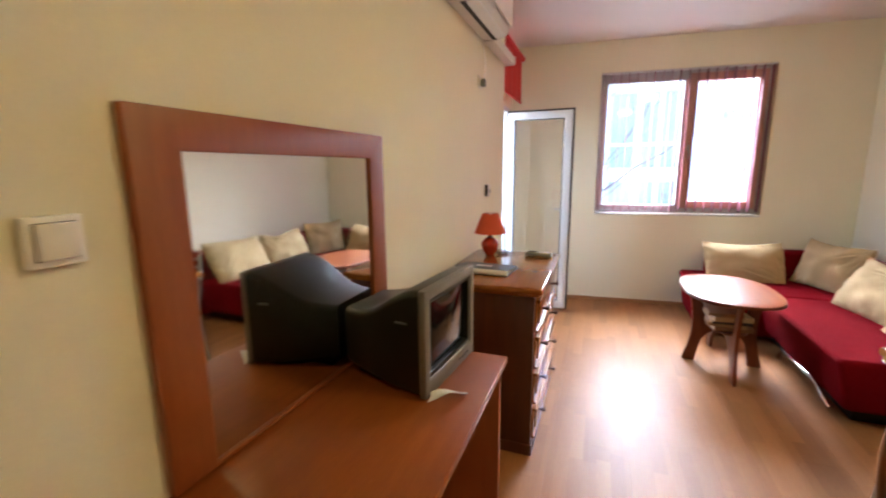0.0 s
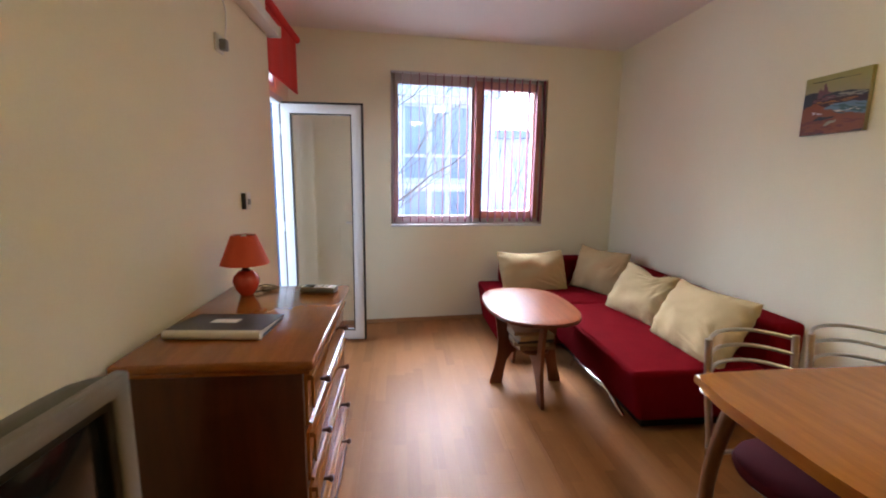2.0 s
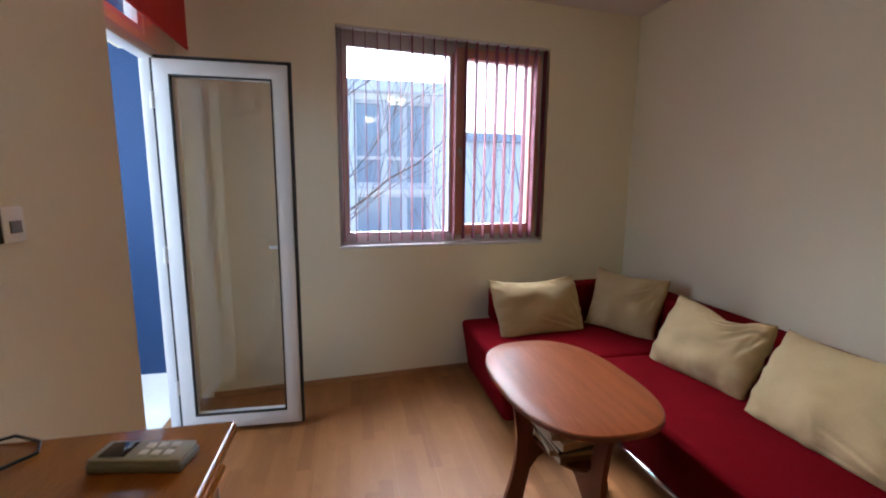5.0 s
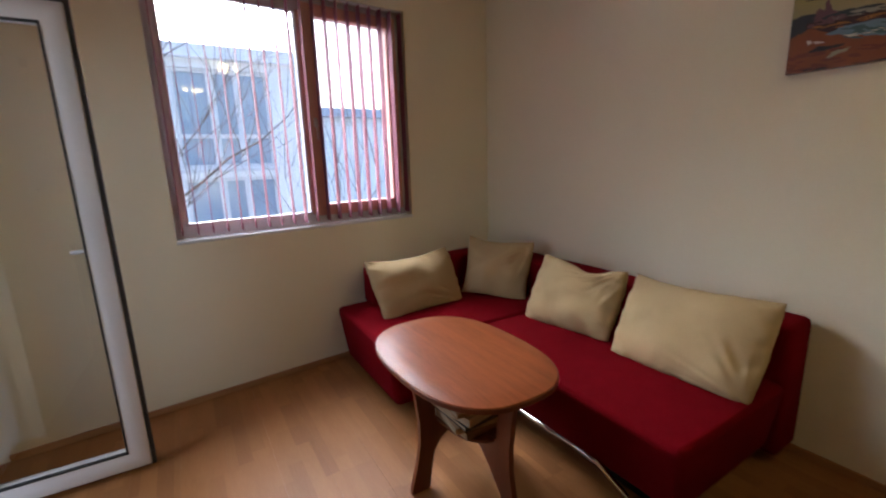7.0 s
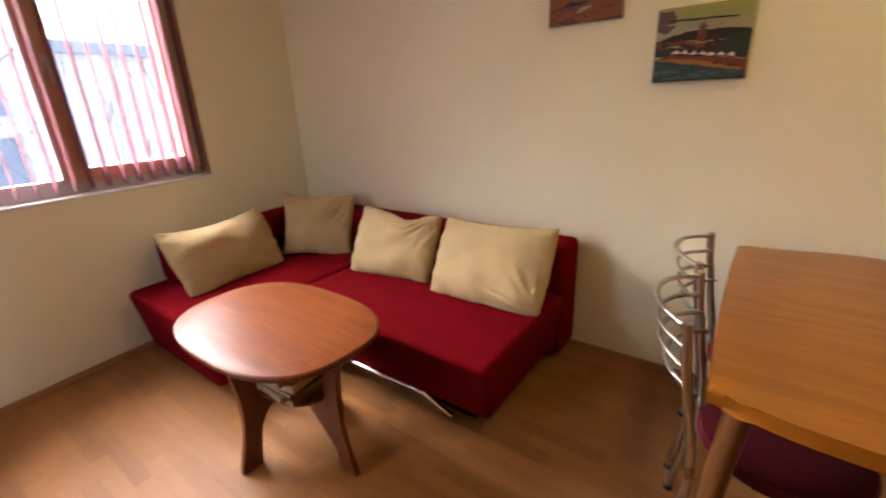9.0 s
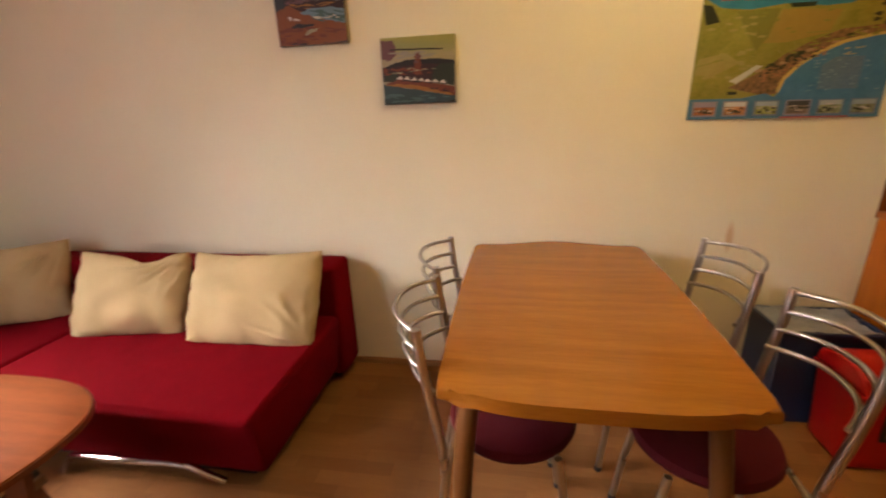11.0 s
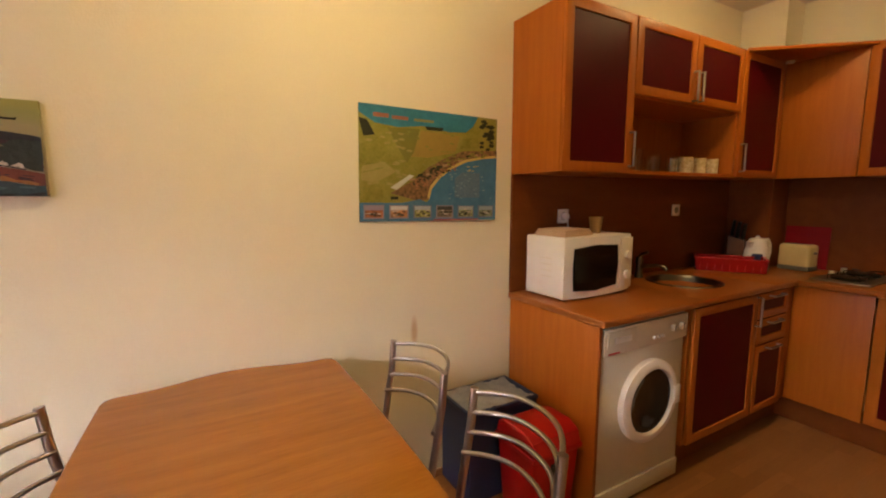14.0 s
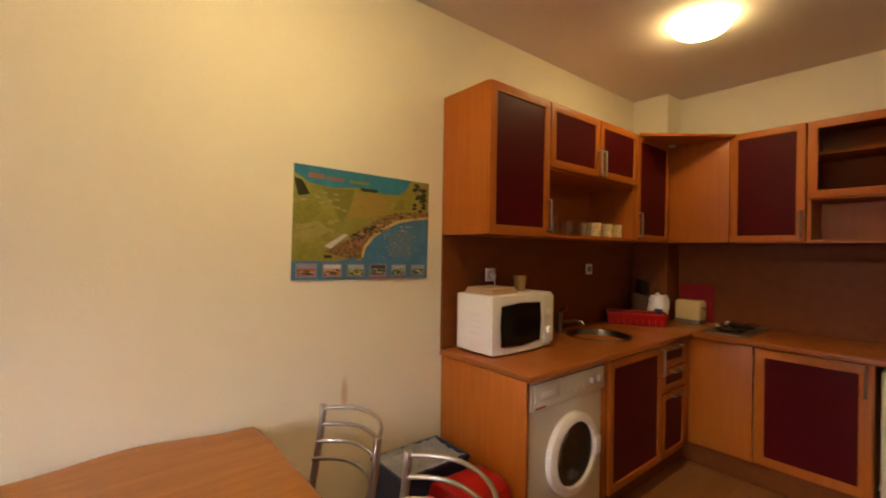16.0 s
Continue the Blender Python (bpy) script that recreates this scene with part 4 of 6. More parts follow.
def cushion(label, w, h, t, m, seed, tuck, dip=0.0):
    """A soft stuffed pillow with drawn-out corners, one of them gathered, and creases that fan out of it."""
    b = B()
    n = 64
    rg = random.Random(seed)
    ph = [rg.uniform(0, 6.28) for _ in range(8)]
    su, sv = tuck
    lines = []
    for k in range(7):
        a = math.atan2(-sv, -su) + rg.uniform(-0.95, 0.95)
        lines.append((a, rg.uniform(0.12, 0.35), rg.uniform(0.65, 1.15), rg.uniform(0.035, 0.06), rg.uniform(0.5, 1.0), rg.uniform(-0.5, 0.5)))
    for k in range(3):
        lines.append((math.atan2(sv, -su * 0.6) + math.pi + rg.uniform(-0.5, 0.5), 0.1, rg.uniform(0.4, 0.7), 0.05, 0.6, rg.uniform(-0.4, 0.4)))
    grid = {}
    for side in (1, -1):
        for i in range(n + 1):
            for j in range(n + 1):
                rim = i in (0, n) or j in (0, n)
                if rim and side == -1:
                    continue
                u, v = math.sin((i / n - 0.5) * math.pi), math.sin((j / n - 0.5) * math.pi)
                bow = 0.030 * math.sin(2.3 * v + ph[0]), 0.030 * math.sin(2.3 * u + ph[1])
                cr = (abs(u) * abs(v)) ** 3
                near = math.exp(-((u - su) ** 2 + (v - sv) ** 2) / 0.16)
                x = w / 2 * u * (1 - 0.060 * (1 - v * v) - 0.012 * cr + bow[0])
                y = h / 2 * v * (1 - 0.060 * (1 - u * u) - 0.014 * cr + bow[1])
                x -= su * near * 0.010
                y -= sv * near * 0.012
                f = (max(0.0, 1 - u * u) ** 0.5 * max(0.0, 1 - v * v) ** 0.5) ** 0.85
                z = t / 2 * f + 0.018 * near * (1 - 0.8 * (u * u * v * v) ** 3)
                q = Vector((u * 1.7 + seed * 3, v * 1.7, side * 2))
                z += 0.020 * f * noise.noise(q)
                edge = min(1.0, 4 * f)
                for a, r0, r1, wd, amp, curl in lines:
                    du, dv = u - su, v - sv
                    along = du * math.cos(a) + dv * math.sin(a)
                    across = -du * math.sin(a) + dv * math.cos(a) + curl * along * along * 0.4
                    if r0 < along < r1 + 0.2:
                        fade = math.sin(math.pi * min(1, max(0, (along - r0) / (r1 + 0.2 - r0))))
                        s = across / wd
                        z += amp * 0.0085 * edge * fade * (math.exp(-(s - 0.9) ** 2) - 1.3 * math.exp(-s * s))
                gather = math.sin((16 * u if abs(v) > abs(u) else 14 * v) + 3 * noise.noise(q * 2) + ph[2])
                z += 0.006 * gather * max(0, max(abs(u), abs(v)) - 0.70) / 0.30 * edge
                sag = -0.02 * (1 - u * u) * max(0, v) - dip * math.exp(-((u - 0.25) / 0.35) ** 2) * max(0, v) ** 2
                grid[side, i, j] = b.verts.new((x, y + sag, side * z + (0.007 * math.sin(9 * u + ph[5]) + 0.007 * math.sin(8 * v + ph[6])) * (1 if rim else 0.4)))
    for side in (1, -1):
        for i in range(n):
            for j in range(n):
                q = [grid.get((side, a, c)) or grid[1, a, c] for a, c in ((i, j), (i + 1, j), (i + 1, j + 1), (i, j + 1))]
                b.faces.new(q if side == 1 else q[::-1])
    ob = part("sofa_cushion", b, M_CUSH)
    for p in ob.data.polygons:
        p.use_smooth = True
    ob.matrix_world = m
    return tagged(ob, label, "cushion", "cushions on the sofa")


cushion("wide beige cotton cushion leaning on the window-side sofa back", 0.67, 0.42, 0.185, pose(1.605, 5.045, 0.565, 60, 0, 6), 1, (1, -1))
cushion("square beige cotton cushion in the sofa corner", 0.48, 0.44, 0.175, pose(2.19, 4.91, 0.60, 66, 4, -52), 2, (1, 1))
cushion("creased beige cotton cushion against the sofa back", 0.57, 0.43, 0.185, pose(2.175, 4.20, 0.578, 60, 0, -82), 3, (1, 1), 0.035)
cushion("large beige cotton cushion at the sofa end", 0.64, 0.45, 0.20, pose(2.165, 3.545, 0.582, 60, 0, -88), 4, (1, -1))

# ---- coffee table ----
ct = thing("coffee_table", "oval reddish wooden coffee table with curved board legs", "coffee table", pose(1.235, 3.985, 0))
CTH = 0.575


def oval(a, c, e, n=64):
    out = []
    for k in range(n):
        t = 2 * math.pi * k / n
        cs, sn = math.cos(t), math.sin(t)
        out.append((a * math.copysign(abs(cs) ** (2 / e), cs), c * math.copysign(abs(sn) ** (2 / e), sn)))
    return out




def oval_board(a, c, e, z0, z1, rnd):
    """An oval slab built of rings, from the middle of its underside round the edge to the middle of its top."""
    b = B()
    prof = [(0.4, z0), (0.8, z0), (1 - rnd, z0), (1 - rnd * 0.3, z0 + 0.002), (1, z0 + 0.007), (1, z1 - 0.007), (1 - rnd * 0.3, z1 - 0.002), (1 - rnd, z1), (0.8, z1), (0.4, z1)]
    rings = [[b.verts.new((x * f, y * f, z)) for x, y in oval(a, c, e, 72)] for f, z in prof]
    lo, hi = b.verts.new((0, 0, z0)), b.verts.new((0, 0, z1))
    n = 72
    for k in range(n):
        j = (k + 1) % n
        b.faces.new((lo, rings[0][j], rings[0][k]))
        b.faces.new((hi, rings[-1][k], rings[-1][j]))
        for q, s in zip(rings, rings[1:]):
            b.faces.new((q[k], q[j], s[j], s[k]))
    return b


def oval_rim(a, c, e, z0, z1):
    """A thin strip that runs round an oval edge."""
    b = B()
    prof = [(1, z0), (1, z1), (0.985, z1), (0.985, z0)]
    rings = [[b.verts.new((x * f, y * f, z)) for x, y in oval(a, c, e, 72)] for f, z in prof]
    for q, s in zip(rings, rings[1:] + rings[:1]):
        for k in range(72):
            j = (k + 1) % 72
            b.faces.new((q[k], q[j], s[j], s[k]))
    return b


part("tabletop", oval_board(0.297, 0.437, 2.6, CTH - 0.024, CTH, 0.022), M_COFFEE, ct)
part("edge_band", oval_rim(0.2995, 0.4395, 2.6, CTH - 0.022, CTH - 0.0055), M_COFFEE_L, ct, "dark brown edging strip")


def leg_board(half, top_half):
    """Half outline of a crossed board: flared foot, arch below, hollow above for the shelf."""
    outer = [(half, 0.0), (half - 0.004, 0.03), (half - 0.030, 0.12), (half - 0.048, 0.22), (half - 0.050, 0.32), (half - 0.035, 0.44), (half - 0.010, CTH - 0.024)]
    inner_top = [(top_half - 0.085, CTH - 0.024), (half - 0.125, 0.37), (half - 0.12, 0.315), (0.0, 0.30)]
    arch = [(0.0, 0.262), (half * 0.22, 0.254), (half * 0.42, 0.222), (half * 0.56, 0.17), (half - 0.098, 0.09), (half - 0.085, 0.0)]
    return outer + inner_top, arch


for axis, half in (("y", 0.255), ("x", 0.385)):
    up, low = leg_board(half, half)
    for s in (1, -1):
        pts = [(s * u, v) for u, v in up + low]
        part("leg_board", prism(B(), pts if s > 0 else pts[::-1], axis, -0.011, 0.011, 0.002), M_COFFEE_L, ct)
part("shelf", prism(B(), oval(0.125, 0.25, 2.4, 40), "z", 0.301, 0.313, 0.003), M_COFFEE_L, ct)

BOOKS = ((0.030, 0.120, 0.185, 4, (0.20, 0.10, 0.05), "brown paperback lying on the table shelf"),
         (0.026, 0.115, 0.180, -7, (0.36, 0.24, 0.13), "beige magazine pile lying on the table shelf"),
         (0.018, 0.118, 0.185, 3, (0.03, 0.03, 0.035), "dark paperback among the magazines"),
         (0.034, 0.120, 0.175, 9, (0.44, 0.31, 0.18), "pale magazine pile above the dark book"),
         (0.022, 0.105, 0.165, -5, (0.34, 0.20, 0.11), "tan booklet on top of the magazines"))
z = 0.3135
for k, (h, w, l, a, c1, lab) in enumerate(BOOKS):
    bk = thing("book", lab, "book", pose(1.235 - 0.008 * k, 3.975 - 0.01 * k, z, 0, 0, a), "books under the table")
    mm = mat("cover_%s" % "abcde"[k], c1, rough=0.5)
    part("paper_block", bx(-w + 0.003, -l + 0.003, 0.002, w - 0.003, l - 0.003, h - 0.002), M_PAGES, bk, smooth=False)
    part("cover", bx(-w, -l, h - 0.002, w, l, h, bev=0.0005), mm, bk)
    part("cover", bx(-w, -l, 0, w, l, 0.002, bev=0.0005), mm, bk)
    part("spine", bx(-w, -l - 0.002, 0, w, -l, h, bev=0.0005), mm, bk)
    z += h + 0.0005

# ---- dining table and chairs ----
dt = thing("dining_table", "honey oak dining table with wavy ends and curved legs", "dining table", pose(1.95, 2.178, 0))
HX, HY = 0.56, 0.372
out = []
n = 24
for k in range(n + 1):
    v = -1 + 2 * k / n
    out.append((HX + 0.055 * (math.cos(v * math.pi / 2 * 1.25) ** 2 if abs(v) < 0.8 else 0.0), v * HY))
for k in range(1, n):
    u = 1 - 2 * k / n
    out.append((u * HX, HY + 0.012 * (1 - u * u)))
for k in range(n + 1):
    v = 1 - 2 * k / n
    out.append((-HX - 0.038 * (1 - (abs(v) / 0.86) ** 4 if abs(v) < 0.86 else 0.0), v * HY))
for k in range(1, n):
    u = -1 + 2 * k / n
    out.append((u * HX, -HY - 0.012 * (1 - u * u)))
part("tabletop", prism(B(), out, "z", 0.706, 0.745, 0.013, 4), M_OAK, dt)
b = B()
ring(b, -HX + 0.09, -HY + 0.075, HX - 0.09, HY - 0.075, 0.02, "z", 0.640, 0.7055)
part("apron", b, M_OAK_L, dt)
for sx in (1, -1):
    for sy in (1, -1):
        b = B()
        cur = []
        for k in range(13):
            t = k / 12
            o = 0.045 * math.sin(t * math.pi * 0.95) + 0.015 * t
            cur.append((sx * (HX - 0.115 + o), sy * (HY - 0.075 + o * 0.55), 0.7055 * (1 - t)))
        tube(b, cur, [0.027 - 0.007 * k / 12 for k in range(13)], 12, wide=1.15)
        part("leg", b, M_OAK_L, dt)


def dining_chair():
    c = thing("dining_chair", "silver tube dining chair with round maroon seat", "chair", Matrix(), "chairs round the dining table")
    # local: back at +y
    for s in (1, -1):
        x = s * 0.182
        pts = [(x * 0.93, 0.235, 0.012), (x * 0.95, 0.205, 0.18), (x * 0.96, 0.185, 0.36), (x * 0.98, 0.19, 0.48), (x, 0.215, 0.62), (x, 0.235, 0.74), (x, 0.245, 0.845)]
        lg = part("back_leg", tube(B(), pts, 0.0125, 12), M_STEEL, c)
        part("end_cap", lathe(B(), [(0, 0.0), (0.0145, 0.0), (0.0145, 0.018), (0, 0.018)], 12, c=(x * 0.93, 0.235, 0.0)), M_GASKET, lg)
        fl = part("front_leg", tube(B(), [(s * 0.165, -0.185, 0.012), (s * 0.155, -0.165, 0.20), (s * 0.14, -0.13, 0.425)], 0.011, 12), M_STEEL, c)
        part("end_cap", lathe(B(), [(0, 0.0), (0.013, 0.0), (0.013, 0.018), (0, 0.018)], 12, c=(s * 0.165, -0.185, 0.0)), M_GASKET, fl)
    for k, z in enumerate((0.832, 0.773, 0.714, 0.655)):
        y0 = 0.242 - 0.010 * k - (0.01 if k == 3 else 0)
        pts = [(0.180 * u, y0 + 0.092 * (1 - abs(u) ** 2.4), z + 0.012 * (1 - u * u)) for u in [i / 8 - 1 for i in range(17)]]
        part("back_rod", tube(B(), pts, 0.007, 10), M_STEEL, c)
    part("seat_frame", tube(B(), [(0.155 * math.cos(2 * math.pi * k / 28), 0.01 + 0.155 * math.sin(2 * math.pi * k / 28), 0.424) for k in range(28)], 0.009, 8, closed=True), M_STEEL, c)
    part("cross_bar", tube(B(), [(-0.176, 0.186, 0.424), (0.176, 0.186, 0.424)], 0.008, 10), M_STEEL, c)
    part("cross_bar", tube(B(), [(0, -0.14, 0.420), (0, 0.19, 0.420)], 0.008, 10), M_STEEL, c)
    b = lathe(B(), [(0, 0.434), (0.170, 0.434), (0.188, 0.442), (0.194, 0.456), (0.186, 0.474), (0.160, 0.484), (0.08, 0.489), (0, 0.490)], 40, c=(0, -0.005, 0))
    part("seat", b, M_SEAT, c)
    return c


c0 = dining_chair()
c0.matrix_world = pose(2.105, 2.395, 0, 0, 0, 0)
copy_thing(c0, pose(1.672, 2.375, 0, 0, 0, 2))
copy_thing(c0, pose(2.115, 1.855, 0, 0, 0, 183))
copy_thing(c0, pose(1.645, 1.825, 0, 0, 0, 178))

# ---- wall hangings ----


def paint(name, c):
    return mat(name, c, rough=0.5, fine=50, bump=0.3)


P_WHITE, P_DARK, P_RUST, P_BLUE = paint("paint_white", (0.66, 0.58, 0.52)), paint("paint_dark", (0.0088, 0.0064, 0.0088)), paint("paint_rust", (0.1485, 0.0272, 0.0099)), paint("paint_blue", (0.1320, 0.2112, 0.2772))
P_GREY, P_GREEN, P_MAUVE = paint("paint_grey", (0.2640, 0.2508, 0.2112)), paint("paint_green", (0.0125, 0.0200, 0.0110)), paint("paint_mauve", (0.1267, 0.0528, 0.0634))
P_SEA, P_SAND, P_WINE, P_PALE = paint("paint_sea", (0.0182, 0.0472, 0.0581)), paint("paint_sand", (0.2904, 0.1122, 0.0198)), paint("paint_wine", (0.0309, 0.0051, 0.0080)), paint("paint_pale", (0.3300, 0.3036, 0.1848))
P_SLATE, P_BEACH, P_AQUA = paint("paint_slate", (0.0193, 0.0248, 0.0358)), paint("paint_beach", (0.2112, 0.0561, 0.0119)), paint("paint_aqua", (0.0462, 0.1016, 0.1109))
SKY_A = banded("evening_sky_paint", ((0.0, (0.22, 0.17, 0.11)), (0.7, (0.32, 0.28, 0.15)), (1.0, (0.33, 0.30, 0.08))), 0.30, warp=0.05, scale=10)
SKY_B = banded("town_sky_paint", ((0.0, (0.24, 0.19, 0.14)), (0.72, (0.34, 0.30, 0.19)), (0.88, (0.27, 0.29, 0.12)), (1.0, (0.33, 0.31, 0.09))), 0.28, warp=0.05, scale=10)
CD = 0.024                                # depth of the stretched canvases


def area(p, w, h, m, pts, lift, seed):
    """One painted area with a brushed, uneven outline; u runs from the window side, v upwards."""
    rg = random.Random(seed)
    out = []
    for (u0, v0), (u1, v1) in zip(pts, pts[1:] + pts[:1]):
        for i in range(5):
            f = i / 5
            j = 0.012 if i else 0.004
            u = min(0.995, max(0.005, u0 + (u1 - u0) * f + rg.uniform(-j, j)))
            v = min(0.995, max(0.005, v0 + (v1 - v0) * f + rg.uniform(-j, j)))
            out.append((w / 2 - w * u, h * v))
    part("painted_area", prism(B(), out, "x", -CD - 0.0004 * lift, -CD + 0.001), m, p, smooth=False)


def dabs(p, w, h, m, seed, count, box_uv, size, slope=0.0, lift=6):
    """A layer of short uneven brush dabs in one colour."""
    rg = random.Random(seed)
    b = B()
    u0, u1, v0, v1 = box_uv
    for k in range(count):
        u, v = rg.uniform(u0, u1), rg.uniform(v0, v1)
        y, zc = w / 2 - w * u, h * (v + slope * (u - u0))
        sy, sz = size[0] * rg.uniform(0.5, 1.3), size[1] * rg.uniform(0.5, 1.4)
        tilt = -slope * h / w + rg.uniform(-0.2, 0.2)
        pts = []
        for i in range(7):
            t = 2 * math.pi * i / 7
            f = rg.uniform(0.7, 1.2)
            du, dv = sy * math.cos(t) * f, sz * math.sin(t) * f
            pts.append((max(-w / 2 + 0.002, min(w / 2 - 0.002, y + du)), max(0.002, min(h - 0.002, zc + dv + tilt * du))))
        prism(b, pts, "x", -CD - 0.0004 * lift - rg.uniform(0.0002, 0.0008), -CD + 0.001)
    part("brush_layer", b, m, p, smooth=False)["kind"] = "stuff"


def canvas(label, y0, y1, z0, z1, m, tilt=0.0):
    p = thing("painting", label, "painting", pose(RX, (y0 + y1) / 2, z0, tilt, 0, 0), "paintings on the wall")
    part("canvas", bx(-CD, -(y1 - y0) / 2, 0, -0.002, (y1 - y0) / 2, z1 - z0, bev=0.002), m, p)
    return p, y1 - y0, z1 - z0


p, w_, h_ = canvas("small unframed painting of boats on a brown beach", 3.115, 3.445, 1.67, 1.968, SKY_A)
A_ = functools.partial(area, p, w_, h_)
D_ = functools.partial(dabs, p, w_, h_)
A_(P_SLATE, [(0, 0.45), (1, 0.45), (1, 0.63), (0.75, 0.68), (0.4, 0.70), (0.12, 0.74), (0, 0.72)], 1, 1)
A_(P_WINE, [(0.14, 0.42), (1, 0.45), (1, 0.57), (0.5, 0.62), (0.16, 0.62)], 2, 2)
A_(P_BEACH, [(0, 0), (1, 0), (1, 0.28), (0.7, 0.36), (0.42, 0.44), (0.2, 0.55), (0, 0.47)], 3, 3)
A_(P_BLUE, [(0.36, 0.44), (0.55, 0.38), (0.75, 0.32), (1, 0.27), (1, 0.46), (0.8, 0.50), (0.5, 0.50)], 4, 4)
A_(P_MAUVE, [(0.22, 0.66), (0.26, 0.80), (0.31, 0.74), (0.34, 0.88), (0.38, 0.75), (0.46, 0.68)], 3, 5)
A_(P_DARK, [(0.12, 0.905), (0.84, 0.885), (0.84, 0.897), (0.12, 0.92)], 2, 6)
A_(P_PALE, [(0.40, 0.14), (0.58, 0.19), (0.60, 0.235), (0.44, 0.20)], 6, 7)
D_(P_RUST, 1, 26, (0.02, 0.95, 0.03, 0.25), (0.030, 0.006), -0.05, 4)
D_(P_DARK, 12, 14, (0.20, 0.52, 0.25, 0.29), (0.018, 0.004), 0.0, 5)
D_(P_WHITE, 10, 9, (0.20, 0.36, 0.355, 0.40), (0.010, 0.003), -0.1)
D_(P_AQUA, 3, 14, (0.55, 0.98, 0.34, 0.47), (0.026, 0.005), -0.12, 5)
D_(P_WHITE, 4, 9, (0.55, 0.95, 0.36, 0.42), (0.016, 0.002), -0.12)
D_(P_SAND, 6, 12, (0.20, 0.80, 0.50, 0.58), (0.026, 0.003), -0.04, 4)
D_(P_MAUVE, 9, 12, (0.20, 0.60, 0.58, 0.66), (0.016, 0.006), 0.0, 4)
D_(P_GREY, 7, 12, (0.45, 0.95, 0.60, 0.66), (0.030, 0.004), -0.05, 3)
D_(P_DARK, 8, 10, (0.0, 0.98, 0.0, 0.03), (0.030, 0.003))

p, w_, h_ = canvas("small unframed painting of a red town above the sea", 2.635, 2.968, 1.398, 1.678, SKY_B)
A_ = functools.partial(area, p, w_, h_)
D_ = functools.partial(dabs, p, w_, h_)
A_(P_MAUVE, [(0, 0.70), (0.10, 0.66), (0.22, 0.76), (0.18, 0.95), (0, 0.97)], 1, 21)
A_(P_DARK, [(0, 0.46), (1, 0.46), (1, 0.62), (0.8, 0.66), (0.55, 0.67), (0.35, 0.67), (0.15, 0.61), (0, 0.57)], 2, 22)
A_(P_WINE, [(0, 0.36), (1, 0.30), (1, 0.56), (0.6, 0.60), (0.2, 0.58), (0, 0.53)], 3, 23)
A_(P_RUST, [(0.45, 0.44), (0.47, 0.68), (0.45, 0.70), (0.50, 0.76), (0.55, 0.70), (0.535, 0.68), (0.55, 0.44)], 4, 24)
A_(P_GREEN, [(0.68, 0.34), (0.99, 0.26), (0.99, 0.58), (0.86, 0.60), (0.72, 0.54)], 4, 25)
A_(P_GREEN, [(0.0, 0.36), (0.22, 0.37), (0.20, 0.47), (0.06, 0.50)], 4, 26)
A_(P_RUST, [(0, 0.30), (0.2, 0.38), (0.6, 0.33), (1, 0.24), (1, 0.10), (0.6, 0.20), (0.2, 0.29)], 5, 27)
A_(P_SAND, [(0.02, 0.31), (0.25, 0.32), (0.6, 0.25), (0.95, 0.14), (0.95, 0.11), (0.6, 0.19), (0.2, 0.275)], 6, 28)
A_(P_SEA, [(0, 0), (1, 0), (1, 0.11), (0.7, 0.16), (0.4, 0.235), (0.15, 0.28), (0, 0.31)], 7, 29)
A_(P_DARK, [(0.13, 0.815), (0.84, 0.795), (0.84, 0.808), (0.13, 0.83)], 2, 30)
for k in range(7):
    u = 0.25 + 0.095 * k
    v = 0.405 - 0.014 * k
    A_(P_WHITE, [(u - 0.05, v - 0.012), (u + 0.045, v - 0.022), (u + 0.005, v + 0.032)], 8, 40 + k)
D_(P_RUST, 26, 22, (0.02, 0.66, 0.46, 0.55), (0.014, 0.005), 0.0, 4)
D_(P_PALE, 31, 14, (0.15, 0.72, 0.47, 0.55), (0.011, 0.0018), -0.02)
D_(P_DARK, 28, 18, (0.22, 0.86, 0.37, 0.385), (0.018, 0.0025), -0.13, 7)
D_(P_AQUA, 21, 26, (0.03, 0.95, 0.03, 0.20), (0.030, 0.004), -0.10, 8)
D_(P_DARK, 22, 12, (0.0, 0.98, 0.0, 0.035), (0.030, 0.003), 0.0, 9)
D_(P_WINE, 23, 8, (0.66, 0.90, 0.19, 0.24), (0.014, 0.003), -0.1, 7)
D_(P_GREY, 35, 14, (0.18, 0.80, 0.70, 0.78), (0.026, 0.006), 0.0, 1)
D_(P_MAUVE, 34, 8, (0.46, 0.54, 0.60, 0.75), (0.006, 0.005), 0.0, 5)

# ---- tourist map ----
MP = thing("wall_map", "colourful printed coast map with photos along its lower edge", "map", pose(RX, 1.305, 1.284, 0.8, 0, 0))
MW, MH = 0.352, 0.49
mt = lambda nm, c, c2=None, s=20: mat(nm, c, c2, rough=0.4, scale=s, fine=90, bump=0.02)
X0 = -0.004


def sheet(name, pts, lift, m, label=""):
    part(name, prism(B(), [(MW - 2 * MW * u, MH * v) for u, v in pts], "x", X0 - 0.0009 * lift, X0 + 0.0008 - 0.0009 * (lift - 1)), m, MP, label, smooth=False)


